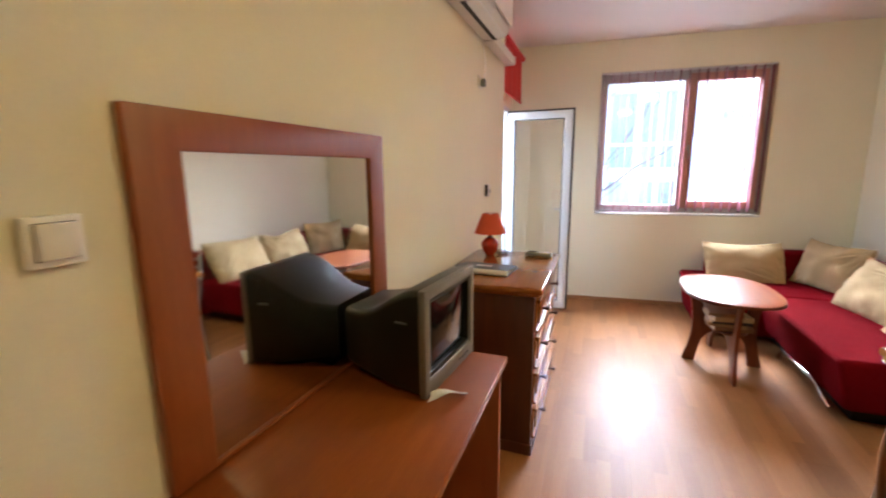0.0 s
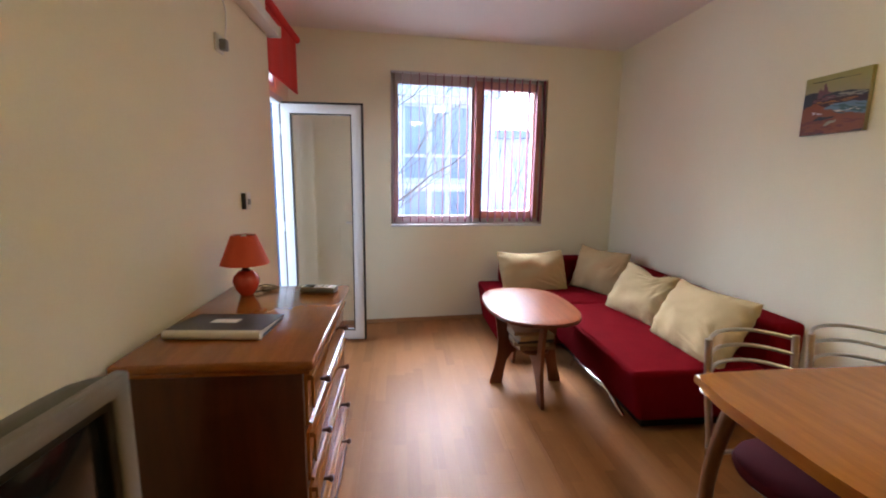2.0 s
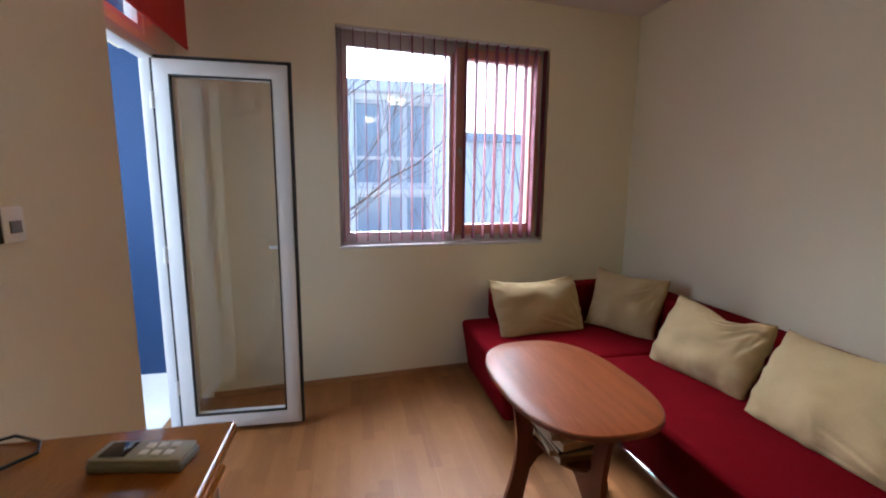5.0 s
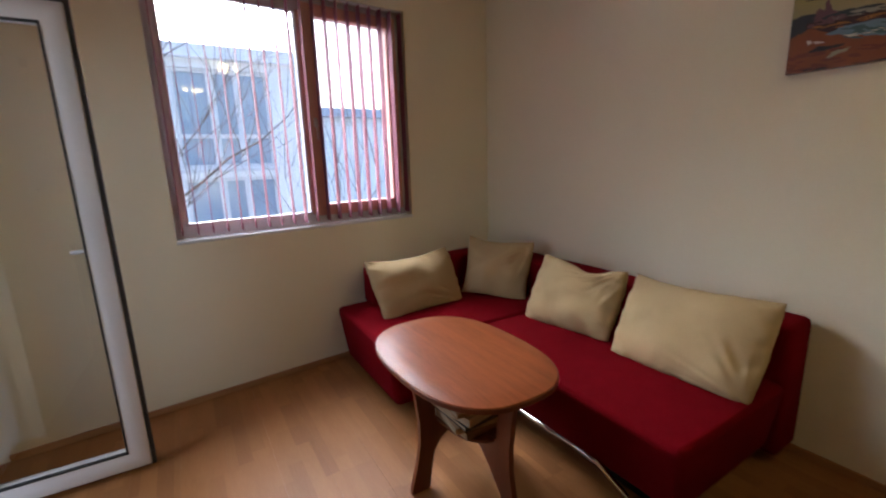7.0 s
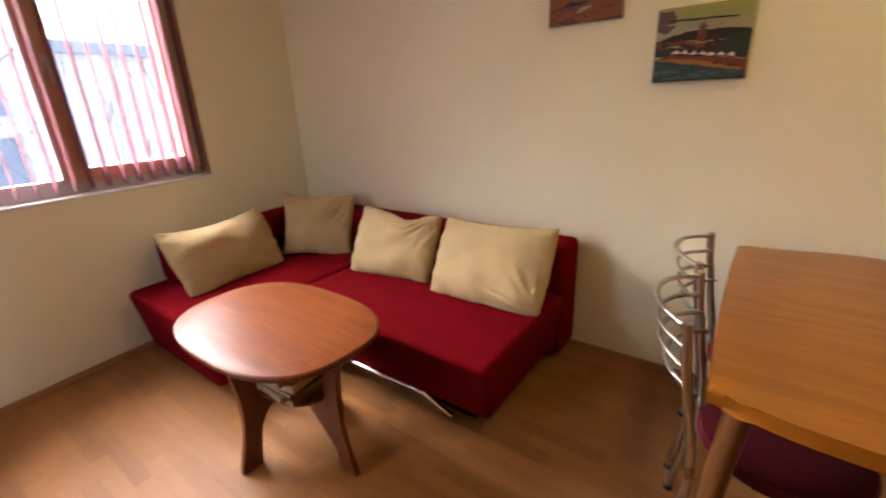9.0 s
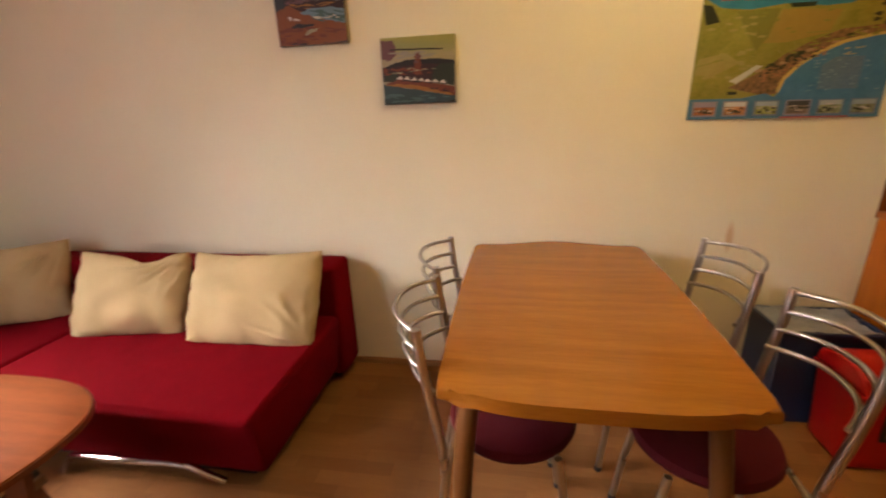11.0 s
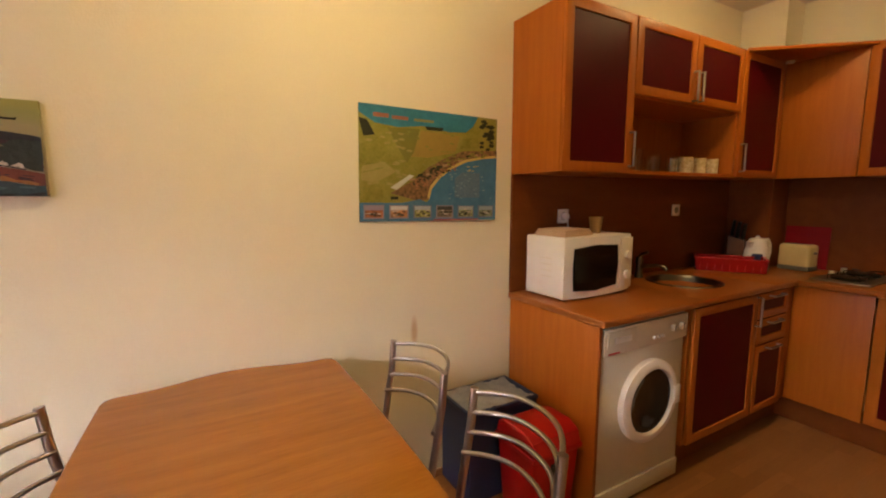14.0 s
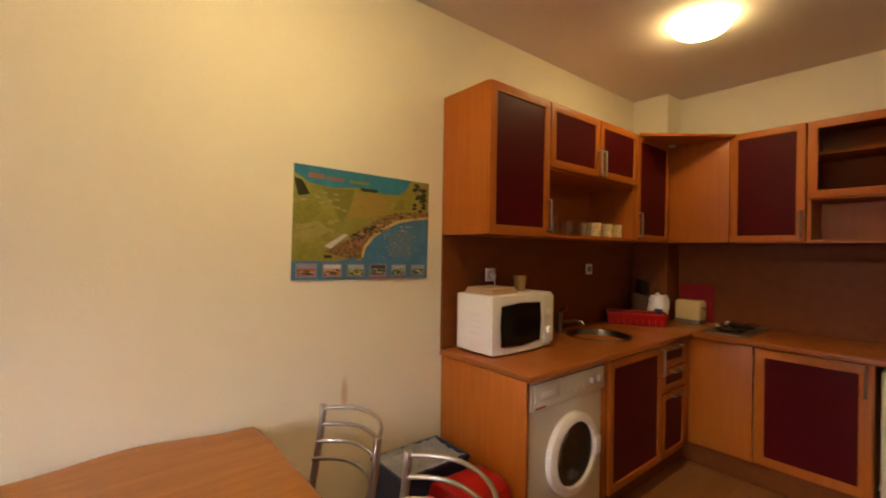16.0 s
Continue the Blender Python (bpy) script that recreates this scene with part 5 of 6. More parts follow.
part("sheet", bx(X0, -MW, 0, -0.001, MW, MH, bev=0.0008), mt("map_land", (0.22, 0.225, 0.030), (0.33, 0.30, 0.065), 9), MP)
sky_pts = [(0, 1), (0, 0.93), (0.10, 0.85), (0.25, 0.83), (0.42, 0.86), (0.62, 0.83), (0.74, 0.84), (0.80, 0.90), (0.84, 1)]
sheet("sky_area", sky_pts, 1, mt("map_sky", (0.025, 0.20, 0.32), (0.04, 0.26, 0.40)))
sheet("field", [(0.18, 0.82), (0.40, 0.83), (0.36, 0.62), (0.31, 0.52)], 1, mt("map_field", (0.19, 0.19, 0.035)), "olive field")
sheet("field", [(0.41, 0.82), (0.70, 0.80), (0.66, 0.64), (0.46, 0.58), (0.34, 0.58)], 1, mt("map_field_tan", (0.33, 0.23, 0.05)), "tan field")
ol, tn = mt("map_olive", (0.20, 0.21, 0.03), (0.30, 0.28, 0.055), 30), mt("map_pale", (0.32, 0.27, 0.08), (0.37, 0.32, 0.11), 30)
sheet("field", [(0.0, 0.66), (0.12, 0.70), (0.17, 0.60), (0.10, 0.50), (0.0, 0.50)], 1, ol, "olive field")
sheet("field", [(0.02, 0.48), (0.16, 0.52), (0.24, 0.44), (0.10, 0.34), (0.01, 0.36)], 1, tn, "pale field")
sheet("field", [(0.72, 0.78), (0.84, 0.80), (0.85, 0.70), (0.70, 0.68)], 1, ol, "olive field")
sheet("field", [(0.02, 0.30), (0.14, 0.30), (0.16, 0.20), (0.02, 0.18)], 1, ol, "olive field")
for k, (u, v) in enumerate(((0.02, 0.42), (0.12, 0.33), (0.26, 0.47), (0.40, 0.55), (0.55, 0.64))):
    sheet("road_line", [(u, v), (u + 0.13, v + 0.045 - 0.01 * k), (u + 0.13, v + 0.052 - 0.01 * k), (u, v + 0.007)], 2, ol)
for k in range(9):
    u, v = 0.33 + 0.06 * k, 0.36 + 0.033 * k + 0.012 * math.sin(k * 2.1)
    sheet("house_block", [(u, v), (u + 0.035, v + 0.012), (u + 0.03, v + 0.032), (u - 0.006, v + 0.02)], 3, mt("block_%s" % "abcdefghi"[k], (0.03, 0.035, 0.015) if k % 2 else (0.42, 0.26, 0.15)))
coast = [(0.47, 0.20), (0.49, 0.30), (0.55, 0.40), (0.64, 0.49), (0.75, 0.56), (0.88, 0.60), (1.0, 0.62)]
sheet("town_area", [(0.20, 0.25), (0.36, 0.37), (0.46, 0.49), (0.58, 0.58), (0.72, 0.66), (1.0, 0.69)] + coast[::-1] + [(0.40, 0.18)], 2, mt("map_town", (0.08, 0.06, 0.025), (0.36, 0.19, 0.09), 70))
sheet("beach", [(u - 0.015, v + 0.02) for u, v in coast] + coast[::-1], 3, mt("map_beach", (0.62, 0.46, 0.14)))
sheet("sea_area", coast + [(1.0, 0.0), (0.0, 0.0), (0.0, 0.165), (0.28, 0.165), (0.40, 0.20), (0.45, 0.17)], 3, mt("map_sea", (0.045, 0.17, 0.33), (0.07, 0.22, 0.39)))
sheet("table_area", [(0.66, 0.22), (0.86, 0.22), (0.86, 0.46), (0.72, 0.46), (0.66, 0.40)], 4, mt("map_key", (0.09, 0.17, 0.27), (0.15, 0.23, 0.32), 140), "grey-blue key of small text lines")
sheet("airport", [(0.20, 0.30), (0.33, 0.42), (0.36, 0.41), (0.24, 0.28)], 3, mt("map_strip", (0.55, 0.56, 0.52)))
dk_ = mt("map_wood", (0.025, 0.03, 0.015))
sheet("woodland", [(0.0, 0.88), (0.05, 0.87), (0.10, 0.75), (0.03, 0.73)], 2, dk_)
sheet("woodland", [(0.44, 0.86), (0.57, 0.86), (0.56, 0.83), (0.45, 0.83)], 2, dk_)


def blots(name, m, seed, count, box_uv, size, lift, slope=0.0):
    """Many small printed specks of one colour, joined into one layer."""
    rg = random.Random(seed)
    b = B()
    for k in range(count):
        u = rg.uniform(box_uv[0], box_uv[1])
        v = rg.uniform(box_uv[2], box_uv[3]) + slope * (u - box_uv[0])
        pts = []
        for i in range(6):
            t, f = 2 * math.pi * i / 6, rg.uniform(0.6, 1.2)
            uu = min(0.995, max(0.005, u + size[0] * f * math.cos(t)))
            vv = min(0.995, max(0.005, v + size[1] * f * math.sin(t)))
            pts.append((MW - 2 * MW * uu, MH * vv))
        prism(b, pts, "x", X0 - 0.0009 * lift - rg.uniform(0.0, 0.0003), X0)
    part(name, b, m, MP, smooth=False)["kind"] = "stuff"


blots("woodland_specks", dk_, 51, 26, (0.87, 0.98, 0.68, 0.97), (0.022, 0.018), 2)
blots("town_specks", dk_, 52, 34, (0.34, 0.62, 0.32, 0.40), (0.014, 0.009), 4, 0.55)
blots("town_specks", mt("map_brick", (0.34, 0.15, 0.07)), 53, 60, (0.36, 0.68, 0.27, 0.35), (0.010, 0.007), 4, 0.68)
blots("town_specks", ol, 54, 24, (0.44, 0.92, 0.50, 0.56), (0.020, 0.007), 4, 0.24)
blots("field_specks", tn, 55, 26, (0.03, 0.34, 0.30, 0.80), (0.022, 0.012), 1.4)
blots("field_specks", ol, 56, 22, (0.03, 0.70, 0.45, 0.80), (0.020, 0.010), 1.7)
blots("sea_specks", mt("map_pale_blue", (0.22, 0.34, 0.44)), 57, 30, (0.62, 0.97, 0.20, 0.52), (0.011, 0.004), 5)
blots("sea_specks", mt("map_boat", (0.40, 0.34, 0.20)), 58, 6, (0.74, 0.84, 0.46, 0.54), (0.014, 0.007), 5)
sheet("title_bar", [(0.09, 0.90), (0.19, 0.90), (0.19, 0.935), (0.09, 0.935)], 2, mt("map_title", (0.36, 0.13, 0.08)), "orange title lettering")
sheet("title_bar", [(0.21, 0.895), (0.32, 0.895), (0.32, 0.925), (0.21, 0.925)], 2, mt("map_title_b", (0.36, 0.13, 0.08)), "orange title lettering")
sheet("title_bar", [(0.36, 0.895), (0.50, 0.895), (0.50, 0.918), (0.36, 0.918)], 2, mt("map_title_c", (0.25, 0.24, 0.09)), "yellow title lettering")
sheet("woodland", [(0.20, 0.195), (0.25, 0.195), (0.25, 0.22), (0.20, 0.22)], 4, dk_)
for k in range(6):
    u = 0.03 + 0.165 * k
    sheet("photo_border", [(u - 0.006, 0.022), (u + 0.126, 0.022), (u + 0.126, 0.145), (u - 0.006, 0.145)], 4, mt("border_%s" % "abcdef"[k], (0.26, 0.24, 0.32) if k in (0, 1, 3) else (0.14, 0.19, 0.30)))
    c = ((0.40, 0.15, 0.07), (0.46, 0.22, 0.10), (0.30, 0.32, 0.10), (0.20, 0.16, 0.12), (0.28, 0.30, 0.16), (0.22, 0.24, 0.16))[k]
    sheet("photo", [(u + 0.004, 0.035), (u + 0.116, 0.035), (u + 0.116, 0.10), (u + 0.004, 0.10)], 5, mt("photo_%s" % "abcdef"[k], tuple(v * 0.5 for v in c), tuple(min(1, v * 1.5) for v in c), 45))
    sheet("photo_sky", [(u + 0.004, 0.10), (u + 0.116, 0.10), (u + 0.116, 0.135), (u + 0.004, 0.135)], 5, mt("photosky_%s" % "abcdef"[k], ((0.30, 0.25, 0.35), (0.6, 0.6, 0.62), (0.35, 0.42, 0.5), (0.05, 0.05, 0.05), (0.4, 0.44, 0.45), (0.3, 0.36, 0.42))[k]))
for k in range(6):
    u = 0.03 + 0.165 * k
    blots("photo_specks", dk_, 60 + k, 5, (u + 0.015, u + 0.105, 0.045, 0.085), (0.018, 0.009), 6)
    blots("photo_specks", P_WHITE, 70 + k, 3, (u + 0.02, u + 0.10, 0.05, 0.11), (0.020, 0.004), 6)
sheet("edge_band", [(0.5, 0.0), (0.85, 0.0), (0.85, 0.014), (0.5, 0.014)], 5, mt("map_band", (0.35, 0.08, 0.08)))

# ---- kitchen ----
PL, CT0, CT1 = 0.15, 0.865, 0.895        # plinth height, worktop underside and top
FX, FY = 1.985, -0.845                   # fronts of the two runs
YE = 0.852                               # open end of the run


def handle(parent, axis, p, length, upright=True, out=0.028):
    """A flat steel bow handle standing off a front."""
    x, y, z = p
    b = B()
    h = length / 2
    def loc(o, s, v):
        return (x - o, y + s, z + v) if axis == "x" else (x + s, y + o, z + v)
    pts = [loc(0, 0, -h), loc(out, 0, -h), loc(out, 0, h), loc(0, 0, h)] if upright else [loc(0, -h, 0), loc(out, -h, 0), loc(out, h, 0), loc(0, h, 0)]
    tube(b, pts, 0.0065, 8)
    return part("handle", b, M_HANDLE, parent, "brushed steel handle")


def front(parent, axis, a0, a1, z0, z1, at, fill=M_FILL, rail=0.045, name="door"):
    """A framed front: wooden frame with a recessed burgundy field; faces -x or +y."""
    s = -1 if axis == "x" else 1
    lo, hi = sorted((at, at + s * 0.018))
    g = 0.002
    d = part(name, ring(B(), a0 + g, z0 + g, a1 - g, z1 - g, rail, axis, lo, hi, 0.0025), M_CAB, parent)
    q0, q1 = sorted((at + s * 0.004, at + s * 0.011))
    fx = (q0, a0 + rail, z0 + rail, q1, a1 - rail, z1 - rail) if axis == "x" else (a0 + rail, q0, z0 + rail, a1 - rail, q1, z1 - rail)
    part("field", bx(*fx), fill, d, "burgundy panel" if fill is M_FILL else "frosted glass", smooth=False)
    return d


def carcass(c, x0, y0, z0, x1, y1, z1, t=0.018, open_side="-x", shelf=()):
    """Side boards, top, bottom, back and shelves of a cabinet, open at the front."""
    def add(name, *a):
        part(name, bx(*a), M_CAB, c, smooth=False)
    if open_side == "-x":
        add("side_board", x0, y0, z0, x1, y0 + t, z1)
        add("side_board", x0, y1 - t, z0, x1, y1, z1)
        add("bottom_board", x0, y0 + t, z0, x1, y1 - t, z0 + t)
        add("top_board", x0, y0 + t, z1 - t, x1, y1 - t, z1)
        add("back_board", x1 - 0.006, y0 + t, z0 + t, x1, y1 - t, z1 - t)
        for z in shelf:
            add("shelf", x0 + 0.004, y0 + t, z, x1 - 0.006, y1 - t, z + t)
    else:
        add("side_board", x0, y0, z0, x0 + t, y1, z1)
        add("side_board", x1 - t, y0, z0, x1, y1, z1)
        add("bottom_board", x0 + t, y0, z0, x1 - t, y1, z0 + t)
        add("top_board", x0 + t, y0, z1 - t, x1 - t, y1, z1)
        add("back_board", x0 + t, y0, z0 + t, x1 - t, y0 + 0.006, z1 - t)
        for z in shelf:
            add("shelf", x0 + t, y0 + 0.006, z, x1 - t, y1 - 0.004, z + t)


# splash panels
structure("splashback_east", bx(RX - 0.014, BY + 0.24, CT1, RX, YE, 1.512), M_PANEL, "brown wood-effect splashback behind the worktop", "splashback")
structure("splashback_south", bx(0.55, BY, CT1, 2.286, BY + 0.014, 1.515), M_PANEL, "brown wood-effect splashback behind the hob", "splashback")
b = bx(2.286, BY + 0.002, CT1, 2.300, -1.186, 1.515)
box(b, 2.300, -1.200, CT1, RX - 0.014, -1.186, 1.515)
structure("splashback_column", b, M_PANEL, "wood-effect boards boxing the corner column", "splashback")

# worktop with the round cut-out under the sink
SX, SY, SR = 2.285, -0.215, 0.205
wt = thing("worktop", "orange-brown laminate worktop turning the kitchen corner", "worktop")
b = B()
n = 40
hole = [(SX + (SR - 0.012) * math.cos(2 * math.pi * k / n), SY + (SR - 0.012) * math.sin(2 * math.pi * k / n)) for k in range(n)]
xa, xb, ya, yb = 1.965, RX - 0.002, -0.56, 0.13
rect = []
for u, v in hole:
    dx, dy = u - SX, v - SY
    s = min(((xb - SX) / dx if dx > 1e-9 else (xa - SX) / dx if dx < -1e-9 else 9e9), ((yb - SY) / dy if dy > 1e-9 else (ya - SY) / dy if dy < -1e-9 else 9e9))
    rect.append((SX + dx * s, SY + dy * s))
for zz, flip in ((CT1, False), (CT0, True)):
    H_ = [b.verts.new((u, v, zz)) for u, v in hole]
    R_ = [b.verts.new((u, v, zz)) for u, v in rect]
    for k in range(n):
        f = (H_[k], R_[k], R_[(k + 1) % n], H_[(k + 1) % n])
        b.faces.new(f[::-1] if flip else f)
    if zz == CT1:
        top_h, top_r = H_, R_
for k in range(n):
    b.faces.new((top_h[k], top_h[(k + 1) % n], H_[(k + 1) % n], H_[k]))
    b.faces.new((top_r[k], R_[k], R_[(k + 1) % n], top_r[(k + 1) % n]))
# corner pieces left over between the round fan and the square
for cx, cy in ((xa, ya), (xa, yb), (xb, ya), (xb, yb)):
    near = sorted(range(n), key=lambda k: (rect[k][0] - cx) ** 2 + (rect[k][1] - cy) ** 2)[:2]
    pts = [rect[near[0]], (cx, cy), rect[near[1]]]
    prism(b, pts, "z", CT0, CT1 - 0.0003)
part("slab", b, M_TOP, wt, smooth=False)
part("slab", bx(1.965, 0.13, CT0, RX - 0.002, 0.858, CT1, bev=0.004), M_TOP, wt)
part("slab", bx(1.965, -1.184, CT0, RX - 0.016, -0.56, CT1, bev=0.002), M_TOP, wt)
part("slab", bx(0.56, BY + 0.016, CT0, 1.965, -0.822, CT1, bev=0.004), M_TOP, wt)
part("slab", bx(1.965, BY + 0.016, CT0, 2.284, -1.184, CT1, bev=0.002), M_TOP, wt)
part("edge_strip", bx(1.955, -0.818, CT0 + 0.001, 1.965, 0.858, CT1 - 0.001, bev=0.004), M_TOP, wt)

ep = thing("end_panel", "tall orange-brown panel closing the kitchen units", "panel")
part("board", bx(1.985, 0.834, 0.0, RX - 0.013, 0.852, CT0 - 0.001, bev=0.001), M_CAB, ep)
part("edge_strip", bx(1.9832, 0.8345, 0.0, 1.985, 0.8515, CT0 - 0.0012, bev=0.0005), M_ALDER, ep, "darker edging strip")

# washing machine
wm = thing("washing_machine", "white front-loading washing machine under the worktop", "washing machine", pose(0, 0, 0))
W0, W1 = 0.240, 0.828
part("body", bx(1.995, W0, 0.012, 2.52, W1, 0.850, bev=0.008), M_ENAMEL, wm)
part("control_panel", bx(1.978, W0 + 0.003, 0.728, 1.996, W1 - 0.003, 0.846, bev=0.006), M_ENAMEL, wm)
part("kick_plate", bx(1.984, W0 + 0.005, 0.015, 1.996, W1 - 0.005, 0.10, bev=0.004), M_ENAMEL, wm)
dy, dz = 0.508, 0.468


def disc(r0, r1, x0, x1, nn=44):
    """A flat ring about the x axis at the drum door."""
    b = B()
    rows = [[b.verts.new((x, dy + r * math.cos(2 * math.pi * k / nn), dz + r * math.sin(2 * math.pi * k / nn))) for k in range(nn)] for x, r in ((x1, r1), (x0 + 0.012, r1), (x0, r1 - 0.02), (x0 + 0.002, r0 + 0.008), (x1, r0))]
    for A, C in zip(rows, rows[1:]):
        for k in range(nn):
            b.faces.new((A[k], A[(k + 1) % nn], C[(k + 1) % nn], C[k]))
    return b


dr = part("door_ring", disc(0.146, 0.194, 1.955, 1.996), M_AC, wm, "white porthole rim")
b = B()
rows = [[b.verts.new((x, dy + r * math.cos(2 * math.pi * k / 40), dz + r * math.sin(2 * math.pi * k / 40))) for k in range(40)] for r, x in ((0.150, 1.972), (0.12, 1.978), (0.085, 1.992), (0.05, 1.9945), (0.006, 1.9945))]
for A, C in zip(rows, rows[1:]):
    for k in range(40):
        b.faces.new((A[k], A[(k + 1) % 40], C[(k + 1) % 40], C[k]))
b.faces.new(rows[-1])
part("door_glass", b, M_CRT, dr, "dark domed porthole glass")
part("door_catch", bx(1.950, dy - 0.196, dz - 0.045, 1.962, dy - 0.150, dz + 0.045, bev=0.006), M_WHITE, dr)
part("drawer", bx(1.973, W1 - 0.20, 0.765, 1.979, W1 - 0.022, 0.835, bev=0.003), M_ENAMEL, wm)
part("drawer_grip", bx(1.968, W1 - 0.165, 0.782, 1.974, W1 - 0.06, 0.808, bev=0.003), M_AC, wm, "scooped pale grip")
for y, r in ((W0 + 0.06, 0.018), (W0 + 0.125, 0.016)):
    kb = part("knob", tube(B(), [(1.978, y, 0.79), (1.971, y, 0.79), (1.963, y, 0.79)], [r, r, r * 0.85], 20), M_WHITE, wm)
    part("pointer", bx(1.960, y - 0.002, 0.79 - r * 0.8, 1.963, y + 0.002, 0.79 + r * 0.8), M_GREYPL, kb, smooth=False)
for k in range(3):
    part("button", tube(B(), [(1.979, W0 + 0.20 + 0.03 * k, 0.765), (1.970, W0 + 0.20 + 0.03 * k, 0.765)], 0.008, 12), M_WHITE, wm)
part("name_strip", bx(1.976, W1 - 0.10, 0.735, 1.9785, W1 - 0.03, 0.742), M_REDPL, wm, smooth=False)
for y in (W0 + 0.05, W1 - 0.05):
    for x in (2.03, 2.48):
        part("foot", lathe(B(), [(0, 0), (0.02, 0), (0.02, 0.013), (0, 0.013)], 12, c=(x, y, 0)), M_GASKET, wm)

# base cabinets
c = thing("base_cabinet", "sink base cabinet with burgundy panelled door", "cabinet", None, "kitchen base cabinets")
carcass(c, FX, -0.405, PL, RX - 0.02, 0.225, CT0 - 0.001)
dd = front(c, "x", -0.400, 0.205, PL + 0.003, CT0 - 0.006, FX)
handle(dd, "x", (FX - 0.018, -0.375, 0.765), 0.16)
c = thing("base_cabinet", "narrow cabinet of three burgundy panelled drawers", "cabinet", None, "kitchen base cabinets")
carcass(c, FX, -0.757, PL, RX - 0.02, -0.407, CT0 - 0.001)
for z0, z1 in ((0.712, 0.859), (0.562, 0.708), (PL + 0.003, 0.558)):
    dd = front(c, "x", -0.752, -0.410, z0, z1, FX, rail=0.042, name="drawer")
    handle(dd, "x", (FX - 0.018, -0.58, z1 - 0.022), 0.13, upright=False)
c = thing("base_cabinet", "plain beech-effect corner filler panel", "cabinet", None, "kitchen base cabinets")
part("body", bx(1.625, FY - 0.02, PL, 2.003, FY, CT0 - 0.001, bev=0.001), M_CAB, c)
part("side", bx(FX, FY + 0.001, PL, 2.003, -0.759, CT0 - 0.001, bev=0.001), M_CAB, c)
c = thing("base_cabinet", "base cabinet with one wide burgundy panelled door", "cabinet", None, "kitchen base cabinets")
carcass(c, 1.10, BY + 0.02, PL, 1.622, FY - 0.018, CT0 - 0.001, open_side="+y")
dd = front(c, "y", 1.103, 1.620, PL + 0.003, CT0 - 0.006, FY - 0.018, rail=0.052)
handle(dd, "y", (1.128, FY, 0.765), 0.16)
kp = thing("kitchen_plinth", "dark brown plinth board under the base cabinets", "plinth")
part("board", bx(2.045, -0.90, 0.0, 2.061, 0.22, PL - 0.002), M_PANEL, kp)
part("board", bx(1.10, -0.916, 0.0, 2.061, -0.900, PL - 0.002), M_PANEL, kp)
fg = thing("refrigerator", "small white refrigerator under the worktop", "refrigerator", pose(0, 0, 0))
part("body", bx(0.575, BY + 0.03, 0.02, 1.075, -0.90, 0.845, bev=0.008), M_ENAMEL, fg)
d2 = part("door", bx(0.575, -0.898, 0.06, 1.075, -0.85, 0.835, bev=0.012), M_ENAMEL, fg)
part("grip", bx(1.03, -0.850, 0.72, 1.05, -0.838, 0.80, bev=0.004), M_GREYPL, d2)
part("kick_plate", bx(0.58, -0.92, 0.02, 1.07, -0.898, 0.058), M_GREYPL, fg)
part("foot", bx(0.6, -1.3, 0, 1.05, -0.95, 0.021), M_GASKET, fg)

# wall cabinets
UZ0, UZ1, UX, UY = 1.505, 2.24, 2.242, -1.092
G = "kitchen wall cabinets"
c = thing("wall_cabinet", "tall wall cabinet with one burgundy panelled door", "wall cabinet", None, G)
carcass(c, UX, 0.392, UZ0, RX - 0.002, 0.852, UZ1)
dd = front(c, "x", 0.392, 0.852, UZ0, UZ1, UX)
handle(dd, "x", (UX - 0.018, 0.412, 1.62), 0.16)
c = thing("wall_cabinet", "wide wall cabinet, two burgundy doors over an open shelf", "wall cabinet", None, G)
carcass(c, UX, -0.575, UZ0, RX - 0.002, 0.388, UZ1, shelf=(1.872,))
dd = front(c, "x", -0.100, 0.388, 1.882, UZ1, UX)
handle(dd, "x", (UX - 0.018, -0.078, 1.97), 0.15)
dd = front(c, "x", -0.575, -0.104, 1.882, UZ1, UX)
handle(dd, "x", (UX - 0.018, -0.128, 1.97), 0.15)
c = thing("wall_cabinet", "corner wall cabinet with a narrow burgundy door", "wall cabinet", None, G)
carcass(c, UX, -1.075, UZ0, RX - 0.002, -0.579, UZ1)
dd = front(c, "x", -1.070, -0.579, UZ0, UZ1, UX)
handle(dd, "x", (UX - 0.018, -0.602, 1.62), 0.16)
part("filler", bx(1.838, UY - 0.018, UZ0, 2.300, UY, UZ1, bev=0.001), M_CAB, c)
part("canopy", prism(B(), [(UX - 0.02, -0.585), (UX - 0.02, UY + 0.001), (1.80, UY + 0.001)], "z", UZ1 - 0.010, UZ1 + 0.008, 0.002), M_CAB, c, "triangular wooden canopy board")
part("spotlight", lathe(B(), [(0, 0), (0.022, 0), (0.025, 0.012), (0, 0.012)], 16, c=(2.19, -1.03, UZ1 - 0.0225)), M_WHITE, c)
c = thing("wall_cabinet", "wall cabinet with one burgundy panelled door", "wall cabinet", None, G)
carcass(c, 1.430, BY + 0.002, UZ0, 1.836, UY - 0.018, UZ1 + 0.008, open_side="+y")
dd = front(c, "y", 1.430, 1.836, UZ0, UZ1 + 0.008, UY - 0.018)
handle(dd, "y", (1.452, UY, 1.62), 0.16)
c = thing("wall_cabinet", "wall cabinet with a glass flap over an open shelf", "wall cabinet", None, G)
carcass(c, 0.66, BY + 0.002, UZ0, 1.426, UY - 0.018, UZ1 + 0.008, open_side="+y", shelf=(1.765, 2.04))
dd = front(c, "y", 0.66, 1.426, 1.772, UZ1 + 0.008, UY - 0.018, fill=M_FROST, rail=0.048)

